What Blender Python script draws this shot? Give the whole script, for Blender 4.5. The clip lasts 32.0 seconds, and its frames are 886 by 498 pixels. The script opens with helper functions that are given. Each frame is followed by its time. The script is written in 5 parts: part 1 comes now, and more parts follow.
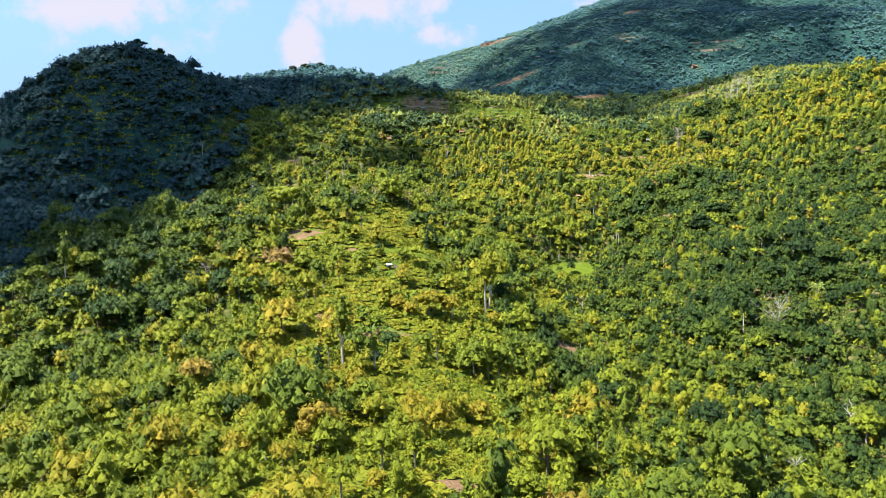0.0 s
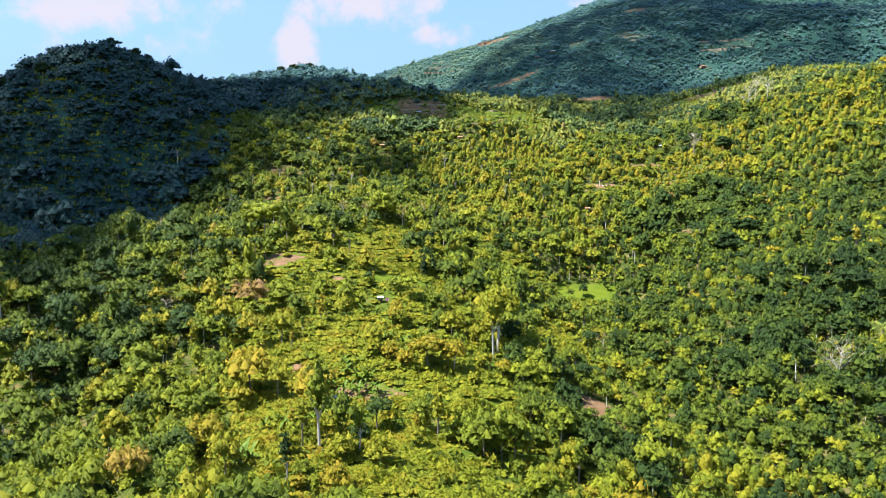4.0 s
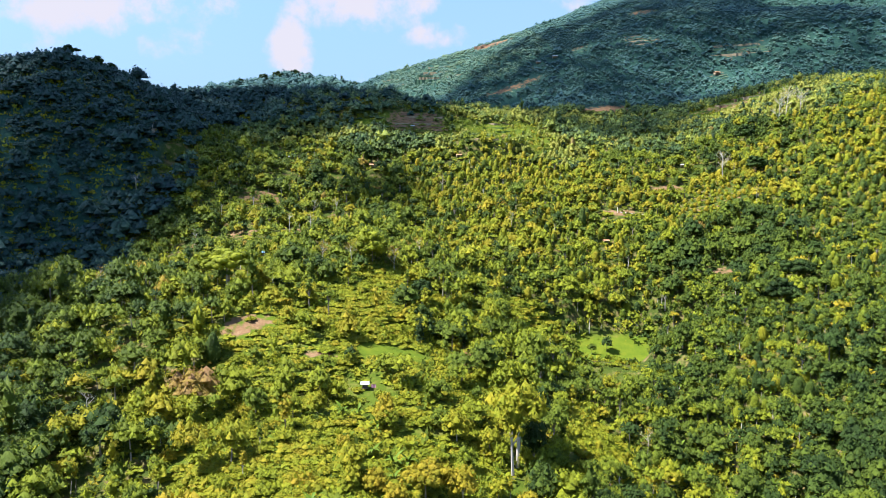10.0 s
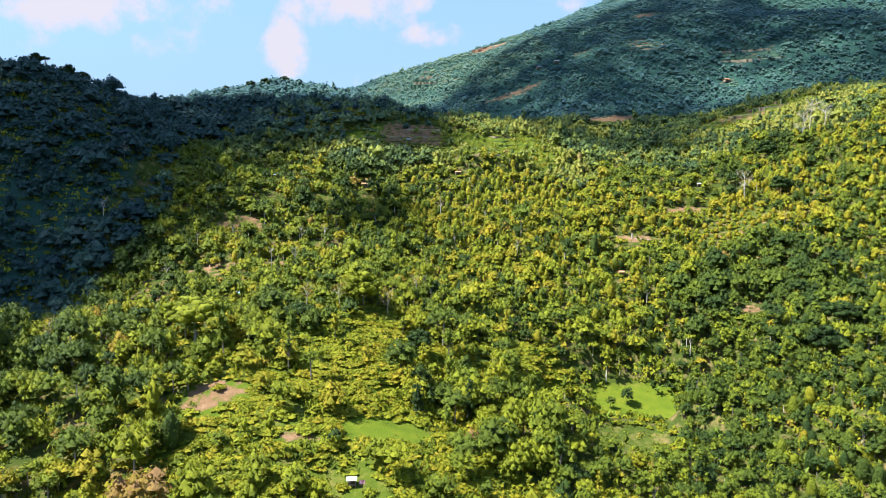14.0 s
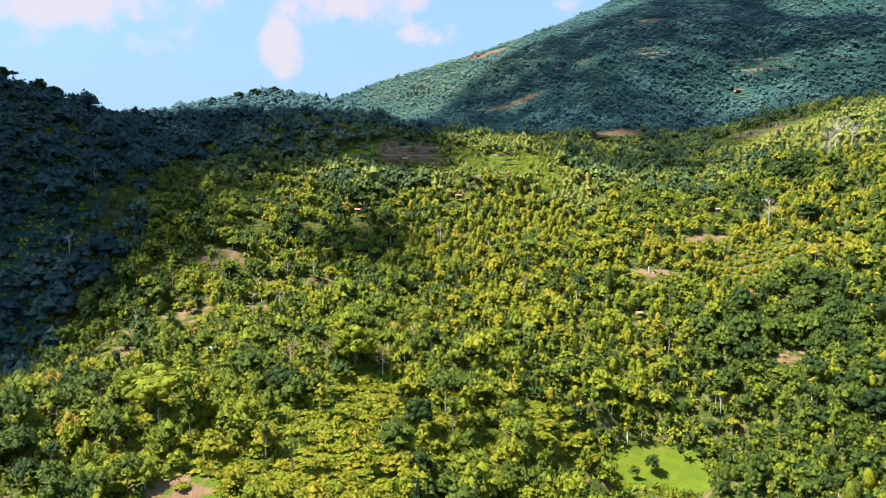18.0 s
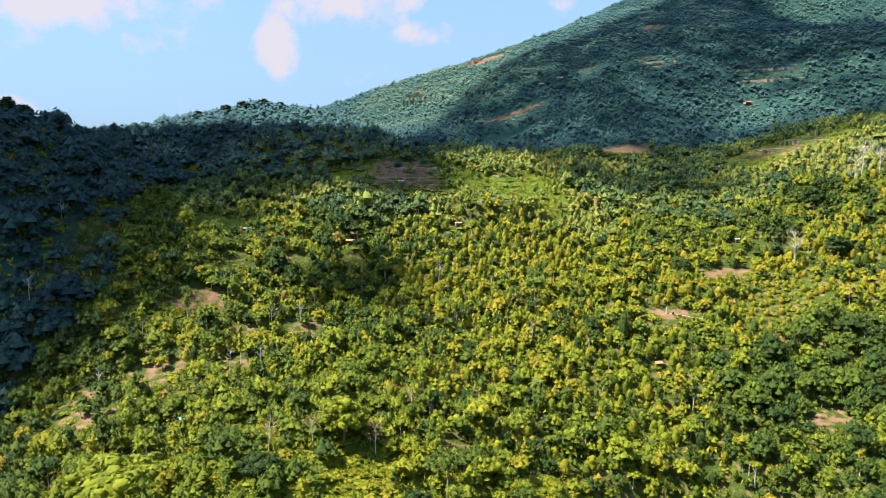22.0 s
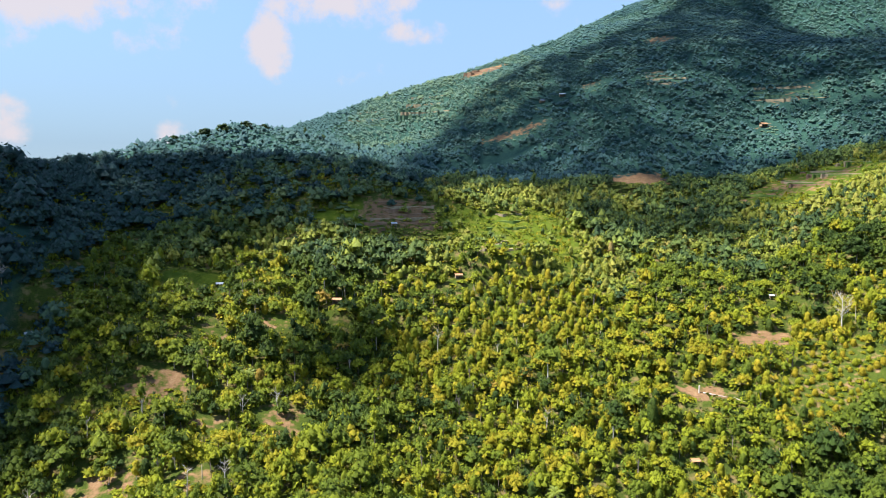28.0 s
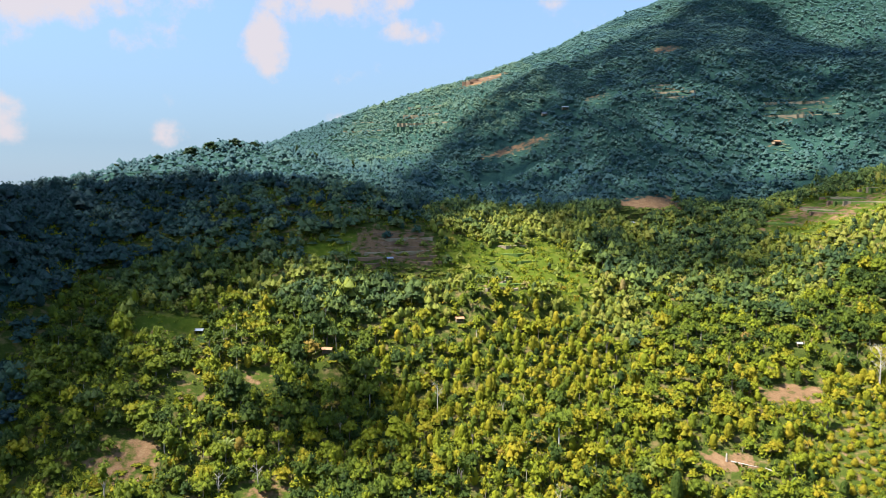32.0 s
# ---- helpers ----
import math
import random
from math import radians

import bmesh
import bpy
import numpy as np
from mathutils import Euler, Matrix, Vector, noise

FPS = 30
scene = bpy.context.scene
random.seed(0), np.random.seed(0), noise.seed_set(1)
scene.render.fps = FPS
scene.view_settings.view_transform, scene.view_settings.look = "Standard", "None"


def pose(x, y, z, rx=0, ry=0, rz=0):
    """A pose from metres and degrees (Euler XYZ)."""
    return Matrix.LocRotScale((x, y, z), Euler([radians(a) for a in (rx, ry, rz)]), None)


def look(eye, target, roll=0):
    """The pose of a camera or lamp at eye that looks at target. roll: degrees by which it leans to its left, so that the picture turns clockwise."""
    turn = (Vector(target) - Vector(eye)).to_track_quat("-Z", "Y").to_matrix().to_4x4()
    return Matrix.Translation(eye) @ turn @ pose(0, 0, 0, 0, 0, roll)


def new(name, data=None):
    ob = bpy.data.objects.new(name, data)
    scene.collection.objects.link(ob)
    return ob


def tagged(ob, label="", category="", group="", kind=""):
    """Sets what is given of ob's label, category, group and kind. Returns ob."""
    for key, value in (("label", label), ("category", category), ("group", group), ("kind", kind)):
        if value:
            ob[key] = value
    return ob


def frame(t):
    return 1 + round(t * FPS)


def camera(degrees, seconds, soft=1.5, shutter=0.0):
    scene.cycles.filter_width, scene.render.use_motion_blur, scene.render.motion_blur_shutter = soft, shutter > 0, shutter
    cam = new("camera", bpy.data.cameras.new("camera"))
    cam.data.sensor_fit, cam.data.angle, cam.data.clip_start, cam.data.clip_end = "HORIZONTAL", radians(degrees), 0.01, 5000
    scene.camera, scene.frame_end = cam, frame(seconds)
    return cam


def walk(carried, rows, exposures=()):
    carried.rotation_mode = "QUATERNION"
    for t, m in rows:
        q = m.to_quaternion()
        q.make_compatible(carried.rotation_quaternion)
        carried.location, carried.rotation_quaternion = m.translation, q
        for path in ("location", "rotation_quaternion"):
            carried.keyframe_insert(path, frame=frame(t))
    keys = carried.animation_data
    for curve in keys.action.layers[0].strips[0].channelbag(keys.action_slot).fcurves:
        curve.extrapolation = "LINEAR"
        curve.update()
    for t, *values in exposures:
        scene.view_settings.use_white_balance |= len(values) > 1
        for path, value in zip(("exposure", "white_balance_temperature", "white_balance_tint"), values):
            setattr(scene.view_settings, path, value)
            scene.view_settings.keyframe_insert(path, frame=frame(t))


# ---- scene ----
import itertools
cam = camera(66.00, 32.0, 0.85)
# seconds, east, north, height, heading to the right, pitch, roll
PATH = [
    (0, 0.00, 0.00, 100.00, -0.000, -5.500, 0.165),
    (3, -1.24, 31.48, 105.58, 0.298, -5.550, 0.093),
    (6, -2.15, 61.53, 112.72, 0.542, -5.445, -0.006),
    (9, -3.05, 90.46, 121.02, 0.777, -5.446, -0.059),
    (12, -3.80, 118.87, 130.79, 1.052, -5.537, -0.084),
    (15, -5.04, 145.75, 141.65, 1.351, -5.550, -0.046),
    (18, -6.09, 170.77, 153.37, 1.604, -5.586, -0.062),
    (21, -6.74, 194.63, 165.47, 1.872, -5.636, -0.047),
    (24, -6.98, 218.34, 177.53, 2.136, -5.635, -0.052),
    (27, -7.66, 241.08, 190.21, 2.421, -5.675, -0.018),
    (30, -8.06, 263.55, 202.97, 2.658, -5.709, 0.016),
    (32, -8.07, 278.24, 211.89, 2.785, -5.734, 0.100),
]


def camera_pose(x, y, z, yaw, pitch, roll):
    a, b = radians(yaw), radians(pitch)
    ahead = Vector((math.sin(a) * math.cos(b), math.cos(a) * math.cos(b), math.sin(b)))
    eye = Vector((x, y, z))
    return look(eye, eye + ahead * 100, roll)


walk(cam, [(t, camera_pose(*p)) for t, *p in PATH], [(0, 1.66, 5650, 10), (18, 1.62, 5800, 10), (32, 1.52, 6000, 10)])

# ---- world, sun, clouds in the sky, exposure ----
SUN_AZ, SUN_EL = 264.0, 56.0        # compass bearing of the sun (0 = north = +y, clockwise), height in degrees
to_sun = Vector((math.sin(radians(SUN_AZ)) * math.cos(radians(SUN_EL)),
                 math.cos(radians(SUN_AZ)) * math.cos(radians(SUN_EL)), math.sin(radians(SUN_EL))))


def make_world():
    world = bpy.data.worlds.new("sky")
    scene.world = world
    world.use_nodes = True
    nt = world.node_tree
    nt.nodes.clear()
    N, L = nt.nodes.new, nt.links.new
    out, bg = N("ShaderNodeOutputWorld"), N("ShaderNodeBackground")
    sky = N("ShaderNodeTexSky")
    sky.sky_type, sky.sun_disc = "NISHITA", False
    sky.sun_elevation, sky.sun_rotation = radians(SUN_EL), radians(SUN_AZ)
    sky.altitude, sky.air_density, sky.dust_density, sky.ozone_density = 600, 1.0, 0.6, 2.0
    co = N("ShaderNodeTexCoord")
    # cumulus: soft lobes round a few directions, broken up by noise
    warp = N("ShaderNodeTexNoise")
    warp.inputs["Scale"].default_value, warp.inputs["Detail"].default_value, warp.inputs["Roughness"].default_value = 11.0, 8.0, 0.6
    L(co.outputs["Generated"], warp.inputs["Vector"])
    total = None
    for az, el, wide, high, amount in CLOUDS:
        d = (math.sin(radians(az)) * math.cos(radians(el)), math.cos(radians(az)) * math.cos(radians(el)), math.sin(radians(el)))
        side = (math.cos(radians(az)), -math.sin(radians(az)), 0)
        up = tuple(Vector(side).cross(Vector(d)))
        terms = []
        for axis, size in ((side, wide), (up, high)):
            dot = N("ShaderNodeVectorMath"); dot.operation = "DOT_PRODUCT"
            L(co.outputs["Generated"], dot.inputs[0]); dot.inputs[1].default_value = axis
            div = N("ShaderNodeMath"); div.operation = "DIVIDE"
            L(dot.outputs["Value"], div.inputs[0]); div.inputs[1].default_value = math.sin(radians(size))
            sq = N("ShaderNodeMath"); sq.operation = "MULTIPLY"
            L(div.outputs[0], sq.inputs[0]); L(div.outputs[0], sq.inputs[1])
            terms.append(sq)
        add = N("ShaderNodeMath"); add.operation = "ADD"
        L(terms[0].outputs[0], add.inputs[0]); L(terms[1].outputs[0], add.inputs[1])
        fall = N("ShaderNodeMapRange")
        fall.inputs["From Min"].default_value, fall.inputs["From Max"].default_value = 0.0, 2.2
        fall.inputs["To Min"].default_value, fall.inputs["To Max"].default_value = amount, 0.0
        L(add.outputs[0], fall.inputs["Value"])
        front = N("ShaderNodeVectorMath"); front.operation = "DOT_PRODUCT"
        L(co.outputs["Generated"], front.inputs[0]); front.inputs[1].default_value = d
        gate = N("ShaderNodeMath"); gate.operation = "GREATER_THAN"; gate.inputs[1].default_value = 0.5
        L(front.outputs["Value"], gate.inputs[0])
        mul = N("ShaderNodeMath"); mul.operation = "MULTIPLY"
        L(fall.outputs[0], mul.inputs[0]); L(gate.outputs[0], mul.inputs[1])
        if total is None:
            total = mul
        else:
            mx = N("ShaderNodeMath"); mx.operation = "MAXIMUM"
            L(total.outputs[0], mx.inputs[0]); L(mul.outputs[0], mx.inputs[1])
            total = mx
    # scattered cumulus over the upper sky, out of view, added to lift the fill light
    sepz = N("ShaderNodeSeparateXYZ"); L(co.outputs["Generated"], sepz.inputs[0])
    above = N("ShaderNodeMapRange"); above.inputs["From Min"].default_value, above.inputs["From Max"].default_value = 0.34, 0.5
    above.inputs["To Max"].default_value = 0.2
    L(sepz.outputs["Z"], above.inputs["Value"])
    high = N("ShaderNodeMath"); high.operation = "MAXIMUM"
    L(total.outputs[0], high.inputs[0]); L(above.outputs[0], high.inputs[1])
    total = high
    body = N("ShaderNodeMath"); body.operation = "MULTIPLY_ADD"
    L(warp.outputs["Fac"], body.inputs[0]); body.inputs[1].default_value = 3.4; L(total.outputs[0], body.inputs[2])
    mask = N("ShaderNodeMapRange"); mask.interpolation_type = "SMOOTHSTEP"
    mask.inputs["From Min"].default_value, mask.inputs["From Max"].default_value = 2.08, 2.75
    L(body.outputs[0], mask.inputs["Value"])
    veil = N("ShaderNodeMath"); veil.operation = "MULTIPLY"; veil.inputs[1].default_value = 0.9
    L(mask.outputs[0], veil.inputs[0])
    # humid air: the sky whitens towards the horizon
    sep = N("ShaderNodeSeparateXYZ"); L(co.outputs["Generated"], sep.inputs[0])
    low = N("ShaderNodeMapRange"); low.inputs["From Min"].default_value, low.inputs["From Max"].default_value = 0.05, 0.6
    low.inputs["To Min"].default_value, low.inputs["To Max"].default_value = 0.9, 0.0
    L(sep.outputs["Z"], low.inputs["Value"])
    humid = N("ShaderNodeMix"); humid.data_type = "RGBA"
    L(low.outputs[0], humid.inputs["Factor"]); L(sky.outputs[0], humid.inputs["A"]); humid.inputs["B"].default_value = SKY_LOW
    mix = N("ShaderNodeMix"); mix.data_type = "RGBA"
    L(veil.outputs[0], mix.inputs["Factor"]); L(humid.outputs["Result"], mix.inputs["A"]); mix.inputs["B"].default_value = CLOUD_WHITE
    L(mix.outputs["Result"], bg.inputs["Color"])
    bg.inputs["Strength"].default_value = SKY_STRENGTH
    L(bg.outputs[0], out.inputs[0])


SKY_STRENGTH = 0.108
SKY_LOW = (1.08, 1.5, 1.92, 1)
CLOUD_WHITE = (2.75, 2.4, 2.35, 1)
# bearing, height, half width, half height (degrees), amount
CLOUDS = [(-24.5, 13.7, 8.4, 2.2, 1.08), (-20.2, 10.8, 2.4, 1.6, 0.8), (-11.7, 11.0, 1.8, 2.1, 1.08), (-6.2, 14.0, 5.2, 1.9, 1.08), (0.8, 11.9, 3.0, 1.1, 0.88),
          (-32, 4.4, 4.0, 1.8, 0.92), (-18.9, 3.4, 1.6, 1.2, 0.82), (-6, 4.9, 1.2, 0.7, 0.7)]
make_world()
sun = new("sun", bpy.data.lights.new("sun", "SUN"))
sun.data.energy, sun.data.angle, sun.data.color = 5.0, radians(0.53), (1.0, 0.95, 0.86)
sun.matrix_world = look(to_sun * 1500, (0, 0, 0))


# ---- materials ----
def material(name, rough=0.8):
    m = bpy.data.materials.new(name)
    m.use_nodes = True
    nt = m.node_tree
    b = nt.nodes["Principled BSDF"]
    b.inputs["Roughness"].default_value = rough
    b.inputs["Specular IOR Level"].default_value = 0.25
    return m, nt, b


def ramp(nt, stops, interpolation="LINEAR"):
    r = nt.nodes.new("ShaderNodeValToRGB")
    e = r.color_ramp
    e.interpolation = interpolation
    while len(e.elements) < len(stops):
        e.elements.new(0.5)
    for el, (p, c) in zip(e.elements, stops):
        el.position, el.color = p, (*c, 1)
    return r


def noise_node(nt, scale, detail=5, rough=0.55, coords="Object"):
    co = nt.nodes.new("ShaderNodeTexCoord")
    n = nt.nodes.new("ShaderNodeTexNoise")
    n.inputs["Scale"].default_value, n.inputs["Detail"].default_value, n.inputs["Roughness"].default_value = scale, detail, rough
    nt.links.new(co.outputs[coords], n.inputs["Vector"])
    return n


def mathn(nt, op, a, b=None, c=None):
    n = nt.nodes.new("ShaderNodeMath")
    n.operation = op
    for i, v in enumerate((a, b, c)):
        if v is None:
            continue
        if isinstance(v, (int, float)):
            n.inputs[i].default_value = v
        else:
            nt.links.new(v, n.inputs[i])
    return n.outputs[0]


def mixc(nt, fac, a, b):
    n = nt.nodes.new("ShaderNodeMix")
    n.data_type = "RGBA"
    for key, v in (("Factor", fac), ("A", a), ("B", b)):
        if isinstance(v, (int, float)):
            n.inputs[key].default_value = v
        elif isinstance(v, tuple):
            n.inputs[key].default_value = (*v, 1)
        else:
            nt.links.new(v, n.inputs[key])
    return n.outputs["Result"]


def bump(nt, b, height, strength, distance):
    n = nt.nodes.new("ShaderNodeBump")
    n.inputs["Strength"].default_value, n.inputs["Distance"].default_value = strength, distance
    nt.links.new(height, n.inputs["Height"])
    nt.links.new(n.outputs[0], b.inputs["Normal"])


LEAF_STOPS = [(0.0, (0.020, 0.036, 0.010)), (0.2, (0.040, 0.066, 0.011)), (0.42, (0.118, 0.148, 0.011)), (0.6, (0.222, 0.236, 0.010)),
              (0.76, (0.295, 0.215, 0.012)), (0.87, (0.29, 0.195, 0.03)), (0.94, (0.21, 0.12, 0.045)), (1.0, (0.15, 0.07, 0.03))]
# darker and bluer than LEAF_STOPS: cloud shade and haze put into the leaf colour
SHADED_WOOD_STOPS = [(0.0, (0.014, 0.032, 0.034)), (0.2, (0.024, 0.054, 0.050)), (0.42, (0.046, 0.092, 0.060)), (0.6, (0.095, 0.148, 0.060)),
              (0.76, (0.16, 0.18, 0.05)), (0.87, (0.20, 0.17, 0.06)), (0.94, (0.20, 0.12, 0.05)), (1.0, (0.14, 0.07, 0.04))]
# bluer and flatter, so that the leaf colour stands in for haze
HAZED_MOUNTAIN_STOPS = [(0.0, (0.022, 0.060, 0.074)), (0.2, (0.040, 0.092, 0.096)), (0.42, (0.072, 0.130, 0.098)), (0.6, (0.118, 0.170, 0.088)),
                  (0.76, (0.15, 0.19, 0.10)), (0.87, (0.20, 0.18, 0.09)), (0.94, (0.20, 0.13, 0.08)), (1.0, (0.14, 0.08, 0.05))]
# a little more blue than LEAF_STOPS, a touch of haze in the colour
HAZED_UPPER_STOPS = [(0.0, (0.021, 0.040, 0.016)), (0.2, (0.042, 0.074, 0.021)), (0.42, (0.112, 0.150, 0.028)), (0.6, (0.222, 0.240, 0.026)),
               (0.76, (0.255, 0.225, 0.036)), (0.87, (0.26, 0.20, 0.05)), (0.94, (0.20, 0.12, 0.05)), (1.0, (0.14, 0.07, 0.04))]


def leaf_material(name, stops, gloss, spread=0.10, mottle=0.42):
    """Foliage: the hue comes from the tree's own tint, each clump and spray a little lighter or darker."""
    m, nt, b = material(name, 0.55)
    at = nt.nodes.new("ShaderNodeAttribute")
    at.attribute_name = "tint"
    geo = nt.nodes.new("ShaderNodeNewGeometry")
    clump, fine = nt.nodes.new("ShaderNodeTexNoise"), nt.nodes.new("ShaderNodeTexNoise")
    for n, scale in ((clump, 0.6), (fine, 3.2)):
        nt.links.new(geo.outputs["Position"], n.inputs["Vector"])
        n.inputs["Scale"].default_value, n.inputs["Detail"].default_value, n.inputs["Roughness"].default_value = scale, 4, 0.65
    v = mathn(nt, "MULTIPLY_ADD", geo.outputs["Random Per Island"], spread, at.outputs["Fac"])
    v = mathn(nt, "SUBTRACT", v, spread * 0.5)
    v = mathn(nt, "ADD", v, mathn(nt, "MULTIPLY_ADD", clump.outputs["Fac"], 0.12, -0.06))
    v = mathn(nt, "MAXIMUM", v, 0.0)
    r = ramp(nt, stops)
    nt.links.new(v, r.inputs[0])
    tone = nt.nodes.new("ShaderNodeHueSaturation")
    leafy = mathn(nt, "MULTIPLY_ADD", fine.outputs["Fac"], mottle * 1.8, 1.0 - mottle * 1.4)
    nt.links.new(mathn(nt, "MULTIPLY_ADD", geo.outputs["Random Per Island"], mottle, leafy), tone.inputs["Value"])
    nt.links.new(r.outputs[0], tone.inputs["Color"])
    nt.links.new(tone.outputs[0], b.inputs["Base Color"])
    b.inputs["Specular IOR Level"].default_value = gloss
    bump(nt, b, fine.outputs["Fac"], 0.9, 0.5)
    tr = nt.nodes.new("ShaderNodeBsdfTranslucent")
    nt.links.new(tone.outputs[0], tr.inputs["Color"])
    mx = nt.nodes.new("ShaderNodeMixShader")
    mx.inputs[0].default_value = 0.24
    nt.links.new(b.outputs[0], mx.inputs[1])
    nt.links.new(tr.outputs[0], mx.inputs[2])
    nt.links.new(mx.outputs[0], nt.nodes["Material Output"].inputs[0])
    return m


def simple(name, dark, light, scale, rough=0.85, bumpy=0.4, dist=0.05, metal=0.0):
    m, nt, b = material(name, rough)
    n1, n2 = noise_node(nt, scale, 6), noise_node(nt, scale * 0.17, 3)
    v = mathn(nt, "MULTIPLY_ADD", n2.outputs["Fac"], 0.5, mathn(nt, "MULTIPLY", n1.outputs["Fac"], 0.5))
    r = ramp(nt, [(0.32, dark), (0.68, light)])
    nt.links.new(v, r.inputs[0])
    nt.links.new(r.outputs[0], b.inputs["Base Color"])
    b.inputs["Metallic"].default_value = metal
    bump(nt, b, n1.outputs["Fac"], bumpy, dist)
    return m


def ground_material():
    m, nt, b = material("hill_ground", 0.95)
    b.inputs["Specular IOR Level"].default_value = 0.05
    at = nt.nodes.new("ShaderNodeAttribute")
    at.attribute_name = "soil"
    at2 = nt.nodes.new("ShaderNodeAttribute")
    at2.attribute_name = "meadow"
    big, mid, fine = noise_node(nt, 0.03, 4), noise_node(nt, 0.25, 5), noise_node(nt, 1.6, 6, 0.65)
    grass = ramp(nt, [(0.3, (0.066, 0.100, 0.007)), (0.5, (0.100, 0.132, 0.008)), (0.7, (0.150, 0.160, 0.011))])
    dry = ramp(nt, [(0.5, (0.0, 0.0, 0.0)), (0.66, (1.0, 1.0, 1.0))])
    nt.links.new(mid.outputs["Fac"], dry.inputs[0])
    # floor kept dark, so the gaps between trees read as shade
    floor = ramp(nt, [(0.3, (0.02, 0.03, 0.008)), (0.5, (0.05, 0.065, 0.010)), (0.7, (0.10, 0.11, 0.02))])
    nt.links.new(mathn(nt, "MULTIPLY_ADD", fine.outputs["Fac"], 0.6, mathn(nt, "MULTIPLY", mid.outputs["Fac"], 0.4)), floor.inputs[0])
    nt.links.new(mathn(nt, "MULTIPLY_ADD", mid.outputs["Fac"], 0.6, mathn(nt, "MULTIPLY", big.outputs["Fac"], 0.4)), grass.inputs[0])
    tuft = mixc(nt, at2.outputs["Fac"], mixc(nt, mathn(nt, "MULTIPLY", dry.outputs[0], 0.7), floor.outputs[0], (0.19, 0.125, 0.055)), mixc(nt, mathn(nt, "MULTIPLY", fine.outputs["Fac"], 0.3), grass.outputs[0], (0.06, 0.085, 0.012)))
    at3 = nt.nodes.new("ShaderNodeAttribute")
    at3.attribute_name = "forest"
    # forest floor, tinted blue to match the haze put into the leaves above
    leafy = ramp(nt, [(0.3, (0.016, 0.040, 0.034)), (0.5, (0.026, 0.060, 0.044)), (0.7, (0.044, 0.084, 0.050))])
    nt.links.new(mathn(nt, "MULTIPLY_ADD", fine.outputs["Fac"], 0.5, mathn(nt, "MULTIPLY", mid.outputs["Fac"], 0.5)), leafy.inputs[0])
    tuft = mixc(nt, at3.outputs["Fac"], tuft, leafy.outputs[0])
    soil = ramp(nt, [(0.3, (0.10, 0.058, 0.026)), (0.55, (0.195, 0.112, 0.055)), (0.75, (0.30, 0.20, 0.105))])
    nt.links.new(mathn(nt, "MULTIPLY_ADD", fine.outputs["Fac"], 0.5, mathn(nt, "MULTIPLY", mid.outputs["Fac"], 0.5)), soil.inputs[0])
    edge = mathn(nt, "MULTIPLY_ADD", mathn(nt, "SUBTRACT", mid.outputs["Fac"], 0.5), 1.3, at.outputs["Fac"])
    sm = nt.nodes.new("ShaderNodeMapRange")
    sm.inputs["From Min"].default_value, sm.inputs["From Max"].default_value = 0.42, 0.6
    nt.links.new(edge, sm.inputs["Value"])
    nt.links.new(mixc(nt, sm.outputs[0], tuft, soil.outputs[0]), b.inputs["Base Color"])
    bump(nt, b, fine.outputs["Fac"], 0.7, 0.6)
    return m


LEAVES = leaf_material("foliage", LEAF_STOPS, 0.12)
SHADED_WOOD_LEAVES = leaf_material("shaded_wood_foliage", SHADED_WOOD_STOPS, 0.15, 0.06, 0.25)
HAZED_UPPER_LEAVES = leaf_material("hazed_garden_foliage", HAZED_UPPER_STOPS, 0.2)
# little mottling, for the low contrast that haze leaves
HAZED_MOUNTAIN_LEAVES = leaf_material("hazed_mountain_foliage", HAZED_MOUNTAIN_STOPS, 0.15, 0.06, 0.2)
GROUND = ground_material()
BARK = simple("bark", (0.10, 0.075, 0.055), (0.30, 0.25, 0.20), 3.0)
PALE_BARK = simple("pale_bark", (0.30, 0.24, 0.18), (0.58, 0.52, 0.44), 2.0)
TRUNKS, _nt, _b = material("slender_bark", 0.85)
_r = ramp(_nt, [(0.0, (0.11, 0.085, 0.06)), (0.55, (0.24, 0.20, 0.15)), (1.0, (0.55, 0.49, 0.41))])
_nt.links.new(_nt.nodes.new("ShaderNodeNewGeometry").outputs["Random Per Island"], _r.inputs[0])
_nt.links.new(_r.outputs[0], _b.inputs["Base Color"])
bump(_nt, _b, noise_node(_nt, 3.0).outputs["Fac"], 0.5, 0.05)
CLOUD = simple("cloud_white", (0.75, 0.75, 0.78), (0.85, 0.85, 0.86), 0.01, 1.0, 0.1)


# ---- the hillside ----
def value_noise(x, y, scale, seed):
    """Smooth noise between -1 and 1 on a square net of that size."""
    gx, gy = x / scale, y / scale
    ix, iy = np.floor(gx), np.floor(gy)
    fx, fy = gx - ix, gy - iy
    fx, fy = fx * fx * (3 - 2 * fx), fy * fy * (3 - 2 * fy)

    def h(a, b):
        v = np.sin(a * 127.1 + b * 311.7 + seed * 74.7) * 43758.5453
        return (v - np.floor(v)) * 2 - 1
    return (h(ix, iy) * (1 - fx) + h(ix + 1, iy) * fx) * (1 - fy) + (h(ix, iy + 1) * (1 - fx) + h(ix + 1, iy + 1) * fx) * fy


